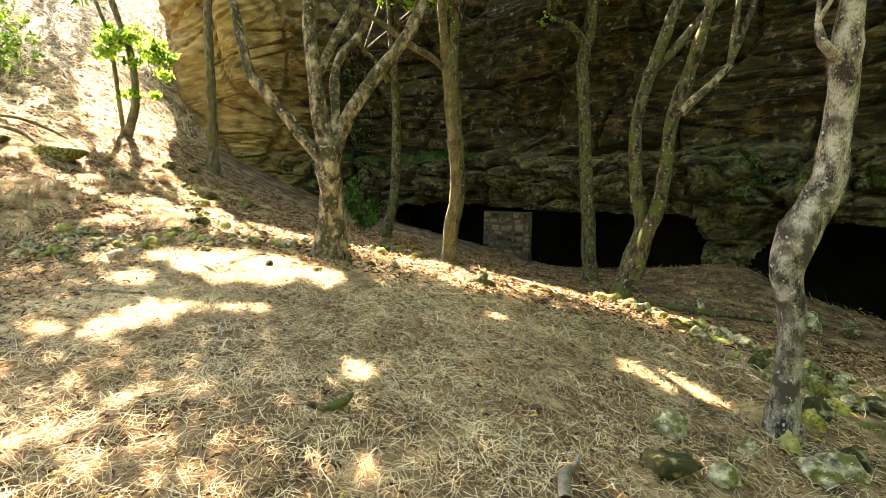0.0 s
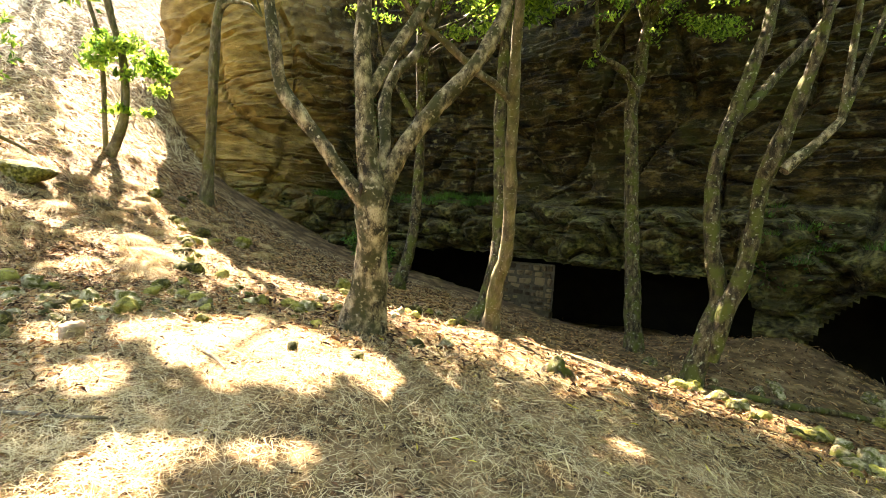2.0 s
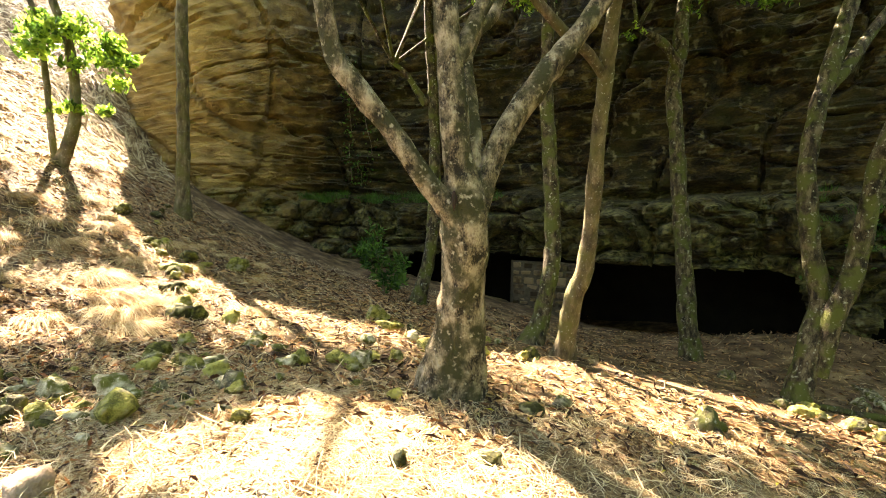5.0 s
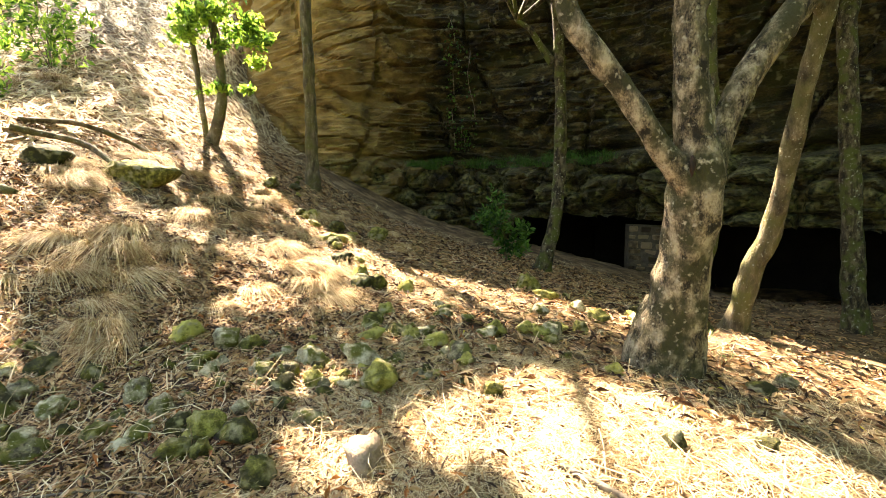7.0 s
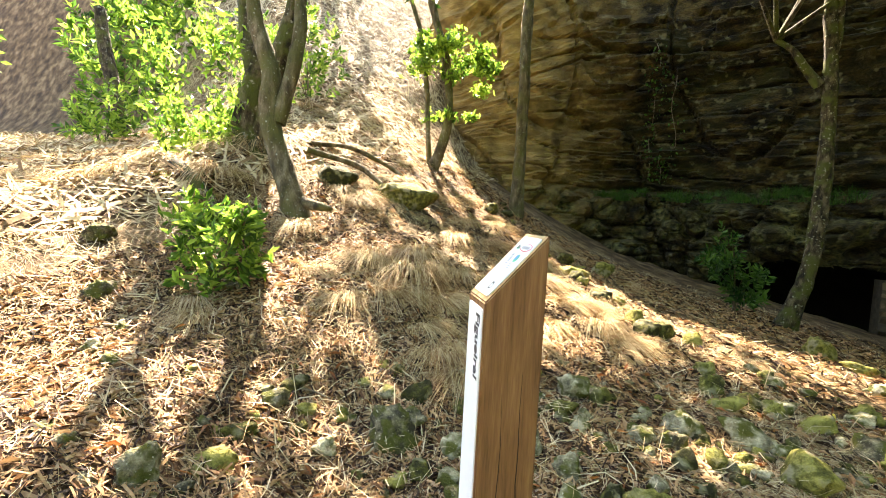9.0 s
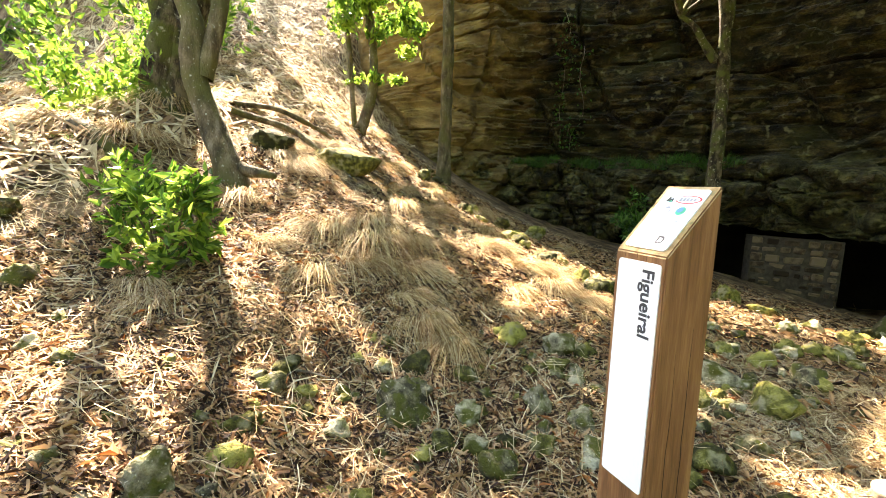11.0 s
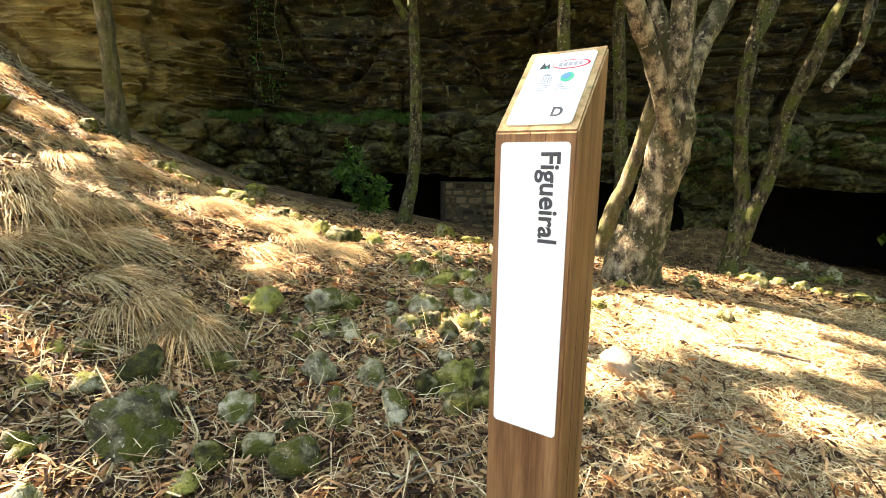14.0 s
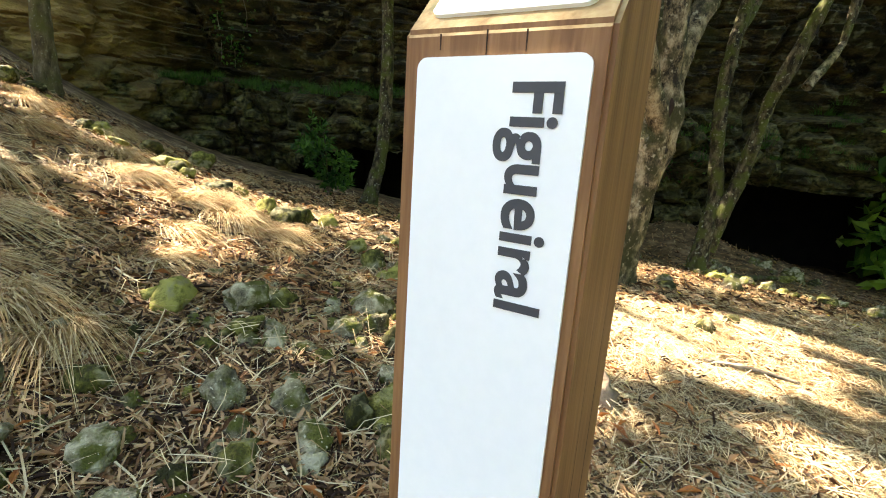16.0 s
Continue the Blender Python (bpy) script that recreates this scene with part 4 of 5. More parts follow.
post_rot = Matrix((U, V, Vector((0, 0, 1)))).transposed().to_4x4()
post_z = gz(POST.x, POST.y)
sign = thing("sign_post", (0, 0, 0), "square timber sign post with white name plates", "sign post")
sign.matrix_basis = Matrix.Translation((POST.x, POST.y, post_z)) @ post_rot @ Matrix.Scale(GROWN, 4)
bm = bmesh.new()
h0, h1 = (Z_FRONT - post_z) / GROWN, (Z_BACK - post_z) / GROWN
w, d = PW / 2, PD / 2
low = [bm.verts.new((sx * w, sy * d, -0.3)) for sx, sy in ((-1, -1), (1, -1), (1, 1), (-1, 1))]
top = [bm.verts.new((v.co.x, v.co.y, h0 if v.co.y < 0 else h1)) for v in low]
for i in range(4):
    j = (i + 1) % 4
    bm.faces.new((low[i], low[j], top[j], top[i]))
bm.faces.new(top)
bm.faces.new(low[::-1])
bmesh.ops.bevel(bm, geom=[e for e in bm.edges], offset=0.0035, segments=2, affect="EDGES")
post = bm_ob("post", bm, M_TIMBER, sign)
post.data.materials.append(M_ENDGRAIN)
for f in post.data.polygons:
    if f.normal.z > 0.5:
        f.material_index = 1


def plate(name, width, height, frame_m, parent, thick=0.003, r=0.008):
    bm = bmesh.new()
    ring = []
    for cx, cz, a0 in ((width / 2 - r, height / 2 - r, 0), (-width / 2 + r, height / 2 - r, 90), (-width / 2 + r, -height / 2 + r, 180), (width / 2 - r, -height / 2 + r, 270)):
        for k in range(5):
            a = radians(a0 + k * 22.5)
            ring.append((cx + r * math.cos(a), cz + r * math.sin(a)))
    back = [bm.verts.new(frame_m @ Vector((x, y, 0))) for x, y in ring]
    front = [bm.verts.new(frame_m @ Vector((x, y, thick))) for x, y in ring]
    bm.faces.new(front)
    for i in range(len(ring)):
        j = (i + 1) % len(ring)
        bm.faces.new((back[i], back[j], front[j], front[i]))
    return bm_ob(name, bm, M_PLATE, parent, "white plastic plate")


def poly(name, pts, frame_m, mat, parent, z=0.0036):
    bm = bmesh.new()
    bm.faces.new([bm.verts.new(frame_m @ Vector((x, y, z))) for x, y in pts])
    return bm_ob(name, bm, mat, parent)


def disc(cx, cy, rx, ry, n=20, turn=0.0):
    c, s = math.cos(turn), math.sin(turn)
    return [(cx + rx * math.cos(a) * c - ry * math.sin(a) * s, cy + rx * math.cos(a) * s + ry * math.sin(a) * c) for a in [2 * math.pi * k / n for k in range(n)]]


def lettering(text, size, frame_m, parent, mat, bold=0.0):
    cu = bpy.data.curves.new("lettering", "FONT")
    cu.body, cu.size, cu.align_x, cu.align_y, cu.offset, cu.extrude = text, size, "LEFT", "BOTTOM_BASELINE", bold, 0.0003
    tmp = bpy.data.objects.new("lettering", cu)
    scene.collection.objects.link(tmp)
    me = bpy.data.meshes.new_from_object(tmp.evaluated_get(bpy.context.evaluated_depsgraph_get()))
    bpy.data.objects.remove(tmp)
    me.transform(frame_m)
    me.materials.clear()
    me.materials.append(mat)
    ob = new("lettering", me)
    ob.parent = parent
    return ob


PZ0, PZ1 = (1.405 - post_z) / GROWN, (2.015 - post_z) / GROWN
front_m = Matrix.Translation((0.0, -d, (PZ0 + PZ1) / 2)) @ Matrix(((1, 0, 0, 0), (0, 0, -1, 0), (0, 1, 0, 0), (0, 0, 0, 1)))
name_plate = plate("name_plate", 0.129, PZ1 - PZ0, front_m @ Matrix.Translation((0.002, 0, 0)), sign)
text_m = front_m @ Matrix.Translation((0.0165, (PZ1 - PZ0) / 2 - 0.0145, 0.0036)) @ Matrix.Rotation(radians(-90), 4, "Z")
name_text = lettering("Figueiral", 0.0488, text_m, name_plate, M_INK, 0.0011)
slope = math.atan2(h1 - h0, PD)
length = math.hypot(h1 - h0, PD)
top_m = Matrix.Translation((0, -d, h0)) @ Matrix.Rotation(slope, 4, "X") @ Matrix.Translation((0, length / 2, 0))
top_plate = plate("info_plate", 0.122, length * 0.86, top_m, sign)
bm = bmesh.new()
dx, dy, dw, dh, st = 0.018, -0.078, 0.021, 0.024, 0.0052
outer = [(dx, dy), (dx + dw * 0.45, dy)] + [(dx + dw * 0.45 + dw * 0.55 * math.sin(math.pi * k / 10), dy + dh / 2 - dh / 2 * math.cos(math.pi * k / 10)) for k in range(1, 10)] + [(dx + dw * 0.45, dy + dh), (dx, dy + dh)]
mid = (dx + st + (dw - 2 * st) * 0.4, dy + dh / 2)
inner = [(dx + st, dy + st), (dx + dw * 0.42, dy + st)] + [(dx + dw * 0.42 + (dw * 0.58 - st) * math.sin(math.pi * k / 10), dy + dh / 2 - (dh / 2 - st) * math.cos(math.pi * k / 10)) for k in range(1, 10)] + [(dx + dw * 0.42, dy + dh - st), (dx + st, dy + dh - st)]
o = [bm.verts.new(top_m @ Vector((x, y, 0.0038))) for x, y in outer]
n = [bm.verts.new(top_m @ Vector((x, y, 0.0038))) for x, y in inner]
for i in range(len(o)):
    j = (i + 1) % len(o)
    bm.faces.new((o[i], o[j], n[j], n[i]))
bm_ob("lettering", bm, M_INK, top_plate)
poly("emblem", [(-0.042, 0.052), (-0.020, 0.052), (-0.024, 0.066), (-0.030, 0.060), (-0.036, 0.072)], top_m, M_INK, top_plate)
poly("emblem", [(-0.030, 0.050), (-0.022, 0.050), (-0.026, 0.058)], top_m, M_INKGREEN, top_plate, 0.0042)
bm = bmesh.new()
outer, inner = disc(0.020, 0.060, 0.036, 0.013, 28), disc(0.018, 0.0605, 0.033, 0.0105, 28)
o = [bm.verts.new(top_m @ Vector((x, y, 0.0036))) for x, y in outer]
n = [bm.verts.new(top_m @ Vector((x, y, 0.0036))) for x, y in inner]
for i in range(28):
    bm.faces.new((o[i], o[(i + 1) % 28], n[(i + 1) % 28], n[i]))
bm_ob("emblem", bm, M_INKRED, top_plate)
for k in range(5):
    x = -0.004 + k * 0.0095
    poly("print_bar", [(x, 0.055), (x + 0.007, 0.055), (x + 0.007, 0.065), (x, 0.065)], top_m, M_INKGREY, top_plate, 0.0039)
poly("emblem", [(-0.032, 0.030), (-0.008, 0.030), (-0.020, 0.038)], top_m, M_INKGREY, top_plate)
for k in range(5):
    x = -0.031 + k * 0.0052
    poly("print_bar", [(x, 0.014), (x + 0.003, 0.014), (x + 0.003, 0.028), (x, 0.028)], top_m, M_INKGREY, top_plate)
poly("emblem", [(-0.033, 0.010), (-0.007, 0.010), (-0.007, 0.0128), (-0.033, 0.0128)], top_m, M_INKGREY, top_plate)
poly("emblem", disc(0.022, 0.024, 0.013, 0.013), top_m, M_INKGREEN, top_plate)
poly("emblem", disc(0.019, 0.027, 0.008, 0.008), top_m, M_INKBLUE, top_plate, 0.0042)
for k in range(3):
    for x0, x1 in ((-0.034, -0.004 - 0.004 * k), (0.006, 0.036 - 0.005 * (2 - k))):
        y = 0.003 - k * 0.006
        poly("print_bar", [(x0, y), (x1, y), (x1, y + 0.0026), (x0, y + 0.0026)], top_m, M_INKGREY, top_plate)
# drying cracks in the timber
for x0, zt, zb, side in ((-0.018, 1.15, 0.25, 1), (0.028, 1.20, 0.55, 1), (0.005, 0.7, 0.1, 1)):
    pts = [(x0 + 0.004 * noise.noise((k * 0.7, x0 * 90, 0)), zb + (zt - zb) * k / 14) for k in range(15)]
    bm = bmesh.new()
    for k in range(14):
        ww = [0.0012 * math.sin(math.pi * (k + e) / 14) + 0.0002 for e in (0, 1)]
        q = [bm.verts.new((w + 0.0006, y, z)) for y, z in ((pts[k][0] - ww[0], pts[k][1]), (pts[k][0] + ww[0], pts[k][1]), (pts[k + 1][0] + ww[1], pts[k + 1][1]), (pts[k + 1][0] - ww[1], pts[k + 1][1]))]
        bm.faces.new(q)
    bm_ob("crack", bm, M_HOLE, sign)
for x, zb, zt in ((-0.045, h0 - 0.013, h0 - 0.002), (-0.008, h0 - 0.018, h0 - 0.001), (0.021, h0 - 0.016, h0 - 0.002)):
    bm = bmesh.new()
    bm.faces.new([bm.verts.new((x + a, -d - 0.0006, z)) for a, z in ((-0.0004, zb), (0.0004, zb), (0.0007, zt), (-0.0007, zt))])
    bm_ob("crack", bm, M_HOLE, sign)


# ---- litter and plants ----
def lie(x, y, lift=0.0):
    """Heights on the ground with its unevenness."""
    z = ground(x, y)
    return z + np.array([bumps(a, b) for a, b in zip(x, y)]) + lift


def strands(n, xr, yr, rng, length, width, lift, mat, name, label, tilt=0.25, keep=None, grain=None):
    """Thin bent stalks strewn over a stretch of ground."""
    x, y = rng.uniform(*xr, n), rng.uniform(*yr, n)
    if keep is not None:
        m = keep(x, y, rng)
        x, y = x[m], y[m]
        n = len(x)
    z = lie(x, y) + rng.uniform(0.002, lift, n)
    a = rng.uniform(0, 2 * math.pi, n) if grain is None else rng.normal(grain, 0.7, n)
    L, W = rng.uniform(*length, n), rng.uniform(*width, n)
    e = 0.1
    gx, gy = (ground(x + e, y) - ground(x - e, y)) / (2 * e), (ground(x, y + e) - ground(x, y - e)) / (2 * e)
    dx, dy = np.cos(a), np.sin(a)
    dz = gx * dx + gy * dy + rng.normal(0, tilt, n)
    d = np.stack([dx, dy, dz], 1)
    s = np.stack([-dy, dx, -gx * dy + gy * dx + rng.normal(0, 0.3, n)], 1)
    c = np.stack([x, y, z], 1)
    bend = rng.normal(0, 0.12, (n, 1)) * L[:, None]
    p0, p1, p2 = c - d * L[:, None] / 2, c + s * bend + [0, 0, 0.004], c + d * L[:, None] / 2
    hw = s * W[:, None] / 2
    verts = np.stack([p0 - hw, p0 + hw, p1 - hw, p1 + hw, p2 - hw * 0.4, p2 + hw * 0.4], 1).reshape(-1, 3)
    verts[:, 2] = np.maximum(verts[:, 2], -9)
    k = np.arange(n)[:, None] * 6
    faces = np.concatenate([k + [0, 1, 3, 2], k + [2, 3, 5, 4]], 0)
    return tagged(mesh_ob(name, verts, faces, mat, None, False), label, "litter", kind="stuff")


def litter_leaves(n, xr, yr, rng, size, mat, name, label, keep=None, lift=0.02):
    x, y = rng.uniform(*xr, n), rng.uniform(*yr, n)
    if keep is not None:
        m = keep(x, y, rng)
        x, y = x[m], y[m]
        n = len(x)
    c = np.stack([x, y, lie(x, y) + rng.uniform(0.004, lift, n)], 1)
    d = rng.normal(size=(n, 3)) * [1, 1, 0.3]
    e = 0.1
    d[:, 2] += (ground(x + e, y) - ground(x - e, y)) / (2 * e) * d[:, 0] + (ground(x, y + e) - ground(x, y - e)) / (2 * e) * d[:, 1]
    d /= np.linalg.norm(d, axis=1)[:, None]
    w = np.stack([-d[:, 1], d[:, 0], rng.normal(0, 0.35, n)], 1)
    w /= np.linalg.norm(w, axis=1)[:, None]
    u = np.cross(d, w)
    s = rng.uniform(*size, (n, 1))
    curl = rng.normal(0.12, 0.10, (n, 1))
    a, b, t, g = c - d * s / 2, c + w * s * 0.115 + u * s * curl, c + d * s / 2 + u * s * curl * 0.6, c - w * s * 0.115 + u * s * curl
    verts = np.stack([a, b, t, g], 1).reshape(-1, 3)
    k = np.arange(n)[:, None] * 4
    faces = np.concatenate([k + [0, 1, 2], k + [0, 2, 3]], 0)
    return tagged(mesh_ob(name, verts, faces, mat, None, False), label, "litter", kind="stuff")


def near(x, y, rng):
    d = np.hypot(np.maximum(np.abs(x + 3.2) - 3.6, 0), np.maximum(np.abs(y - 5.5) - 2.5, 0))
    return rng.uniform(size=len(x)) < np.exp(-d / 4.5)


def glade(x, y, rng):
    bank = 1 / (1 + np.exp((x + 5.6) * 1.6))
    return near(x, y, rng) & (rng.uniform(size=len(x)) < 1 - 0.62 * bank)


def banks(x, y, rng):
    bank = 1 / (1 + np.exp((x + 5.2) * 1.3))
    damp = 1 / (1 + np.exp(-(x - 1.5 - 0.3 * (y - 8)) * 0.9))
    return near(x, y, rng) & (rng.uniform(size=len(x)) < 0.16 + 0.84 * np.maximum(bank, 0.5 * damp))


def dry_side(x, y, rng):
    hollow = 1 / (1 + np.exp(-(x + 0.8) * 1.2)) / (1 + np.exp(-(y - 9.8) * 1.2))
    return rng.uniform(size=len(x)) < 1 - 0.9 * hollow


def leafy(x, y, rng):
    return rng.uniform(size=len(x)) < 0.12 + 0.88 / (1 + np.exp((x + 5.1 + 0.25 * (y - 7)) * 3.0))


rng = np.random.default_rng(11)
strands(20000, (-5.4, -2.6), (4.2, 9.0), rng, (0.06, 0.22), (0.0025, 0.005), 0.03, M_STRAW, "straw_litter", "loose pale dry straw on the sunny side of the post")
strands(105000, (-5.6, 4.6), (1.6, 9.5), rng, (0.05, 0.22), (0.0025, 0.005), 0.03, M_STRAW, "straw_litter", "loose pale dry straw strewn over the glade", keep=near)
strands(30000, (-11, -4.4), (4.0, 12), rng, (0.06, 0.26), (0.002, 0.0045), 0.05, M_STRAW, "straw_litter", "loose dry straw between the stones of the bank")
strands(45000, (-15, 12), (6, 21), rng, (0.12, 0.4), (0.005, 0.010), 0.05, M_STRAW, "straw_litter", "dry straw further up the bank and before the caves", keep=dry_side)
strands(40000, (-10.5, -3.8), (4.2, 10.5), rng, (0.05, 0.13), (0.007, 0.016), 0.05, M_DRYLEAF, "leaf_litter", "narrow brown fallen leaves on the bank", tilt=0.35, keep=leafy)
strands(1400, (-8.8, -4.0), (6.1, 9.2), rng, (0.08, 0.3), (0.0025, 0.005), 0.14, M_STRAW, "straw_litter", "dry straw fallen across the stones", tilt=0.3)
strands(46000, (-28, -11), (5, 32), rng, (0.3, 0.8), (0.015, 0.045), 0.08, M_STRAW, "straw_litter", "dry grass stalks on the upper slope")
litter_leaves(52000, (-10.5, -3.6), (4.2, 10.5), rng, (0.045, 0.115), M_DRYLEAF, "leaf_litter", "brown fallen leaves lying on the bank", lift=0.045, keep=leafy)
litter_leaves(16000, (-3.6, 4.5), (1.6, 9.5), rng, (0.04, 0.09), M_DRYLEAF, "leaf_litter", "brown fallen leaves among the straw of the glade", lift=0.02)
litter_leaves(42000, (-16, 13), (8, 20), rng, (0.08, 0.18), M_DRYLEAF, "leaf_litter", "brown fallen leaves before the caves and on the slope", keep=lambda x, y, r: r.uniform(size=len(x)) < np.where((x > -1) & (y > 11), 0.35, 1.0), lift=0.05)
litter_leaves(700, (-9.5, -4), (4.5, 10), rng, (0.07, 0.13), M_RUSTLEAF, "rust_leaf_litter", "fresh rust-brown fallen leaves on the bank", lift=0.06)
litter_leaves(160, (-9, 5), (2.5, 11), rng, (0.06, 0.11), M_YELLOWLEAF, "yellow_leaf_litter", "few fresh yellow leaves among the straw", lift=0.05)


def tuft_mesh(rng, blades, length, droop, spread, name, mat, lean=(0, 0)):
    vs, fs, k = [], [], 0
    for _ in range(blades):
        a = rng.uniform(0, 2 * math.pi)
        r = spread * math.sqrt(rng.uniform(0, 1))
        x, y = r * math.cos(a), r * math.sin(a)
        b = a + rng.normal(0, 0.6)
        L = length * rng.uniform(0.5, 1.15)
        out = rng.uniform(0.3, 1.0) if mat is M_TUFT else rng.uniform(0.2, 0.9)
        w = rng.uniform(0.0014, 0.0034) * (1 + length)
        sx, sy = -math.sin(b) * w, math.cos(b) * w
        row = []
        for i in range(5):
            t = i / 4
            px = x + (math.cos(b) * out + lean[0]) * L * (t ** 1.3) * 0.8
            py = y + (math.sin(b) * out + lean[1]) * L * (t ** 1.3) * 0.8
            pz = L * (t * (0.85 - 0.25 * out) - droop * (0.45 + 0.4 * out) * t * t)
            f = 1 - 0.75 * t
            row += [(px - sx * f, py - sy * f, pz), (px + sx * f, py + sy * f, pz)]
        vs += row
        fs += [(k + 2 * i, k + 2 * i + 1, k + 2 * i + 3, k + 2 * i + 2) for i in range(4)]
        k += 10
    me = bpy.data.meshes.new(name)
    me.from_pydata(vs, [], fs)
    me.materials.append(mat)
    return me


def place(name, me, x, y, scale, turn, label, category, group, sink=0.02, z=None, squash=1.0):
    ob = new(name, me)
    zz = (gz(x, y) + bumps(x, y) - sink) if z is None else z
    ob.matrix_basis = Matrix.LocRotScale((x, y, zz), Euler((0, 0, turn)), (scale, scale, scale * squash))
    return tagged(ob, label, category, group)


TUFTS = [tuft_mesh(np.random.default_rng(40 + i), 620, 0.46, 1.15, 0.17, "grass_tuft", M_TUFT, (0.5, -0.45)) for i in range(4)]
rng = np.random.default_rng(5)
spots = [(-8.66, 10.07, 1.7), (-8.4, 9.54, 1.8), (-8.91, 9.37, 1.5), (-8.07, 10.1, 1.5), (-7.95, 9.16, 1.5), (-8.36, 8.84, 1.4), (-8.62, 8.42, 1.2), (-7.8, 8.57, 1.1), (-7.22, 8.13, 0.9), (-7.52, 8.33, 1.0), (-6.88, 9.11, 0.9),
         (-9.24, 8.65, 1.1), (-9.56, 7.49, 0.9), (-9.28, 7.3, 0.8), (-6.83, 10.79, 1.5), (-6.33, 10.48, 1.5), (-6.04, 10.09, 1.2), (-7.3, 11.44, 1.4), (-6.82, 9.79, 1.1), (-5.98, 9.6, 0.8), (-7.47, 12.63, 1.3), (-8.27, 12.16, 1.2),
         (-8.97, 12.65, 1.1), (-9.68, 13.05, 1.1), (-10.35, 11.09, 0.9), (-11.14, 8.88, 0.9), (-8.66, 13.83, 1.2), (-7.83, 14.47, 1.2), (-7.05, 13.49, 1.0), (-6.35, 12.54, 1.1), (-5.2, 11.74, 0.8), (-4.12, 11.13, 0.6),
         (-3.08, 5.77, 0.45), (-1.94, 4.42, 0.35), (-0.29, 3.26, 0.5), (-3.88, 7.87, 0.4), (3.27, 5.44, 0.9), (3.62, 5.44, 0.8), (-4.68, 5.67, 0.4), (-5.25, 6.11, 0.5), (1.11, 4.6, 0.3), (2.16, 4.95, 0.35), (-4.66, 7.12, 0.5)]
for _ in range(60):
    x, y = rng.uniform(-15, -6), rng.uniform(8.5, 17)
    if math.hypot(x + 8.2, y - 9.3) > 1.0:
        spots.append((x, y, rng.uniform(0.5, 1.2)))
for _ in range(40):
    spots.append((rng.uniform(-19, -11), rng.uniform(6, 15), rng.uniform(0.9, 1.8)))
for i, (x, y, s) in enumerate(spots):
    place("grass_tuft", TUFTS[i % 4], x, y, min(s, 0.3 + 0.72 * s) * rng.uniform(0.85, 1.1), rng.uniform(-0.8, 0.8), "drooping tuft of dry yellow grass on the bank" if x < -5 else "small tuft of dry yellow grass in straw", "grass", "dry grass tufts")

GREENTUFT = [tuft_mesh(np.random.default_rng(60 + i), 70, 0.22, 0.5, 0.12, "green_grass_tuft", M_GRASS) for i in range(2)]
for x, y, s in ((-4.52, 2.66, 0.35), (-3.99, 2.97, 0.3), (0.89, 4.11, 0.3), (3.67, 5.23, 0.9), (4.16, 5.94, 1.1), (4.66, 5.54, 1.0), (4.93, 6.35, 1.1), (5.07, 7.35, 0.9), (4.41, 6.96, 0.8), (5.39, 8.21, 1.0), (5.78, 6.55, 1.2), (-1.17, 10.24, 0.8), (-0.8, 11.64, 0.8), (-1.67, 12.0, 0.9),
                (0.26, 10.84, 0.5), (-0.95, 9.95, 0.6), (-5.55, 8.92, 0.4), (-10.13, 7.75, 0.5), (-11.43, 9.19, 1.2), (-11.72, 8.81, 1.2)):
    place("green_grass_tuft", GREENTUFT[int(s * 10) % 2], x, y, s, x * 7, "small tuft of green grass growing on the ground", "grass", "green grass tufts")


def ledge_point(x, z, out=0.0):
    """A place on the rock face above the plan's x."""
    p, n, s = min(COLS, key=lambda c: abs(c[0].x - x))
    o = cliff_offset(p.x, s, z) + out
    return p.x + n.x * o, p.y + n.y * o


for i in range(84):
    x = rng.uniform(-7.5, 0.5) if i < 60 else rng.uniform(8.5, 13)
    z = 3.4 + rng.uniform(-0.2, 0.2) if i < 60 else rng.uniform(1.6, 4.0)
    px, py = ledge_point(x, z - 0.35, -0.1) if i < 60 else ledge_point(x, z, 0.1)
    place("green_grass_tuft", GREENTUFT[i % 2], px, py, rng.uniform(1.6, 3.2), rng.uniform(0, 6), "green grass tuft growing on the rock ledge", "grass", "grass on the ledge", z=z - 0.05)


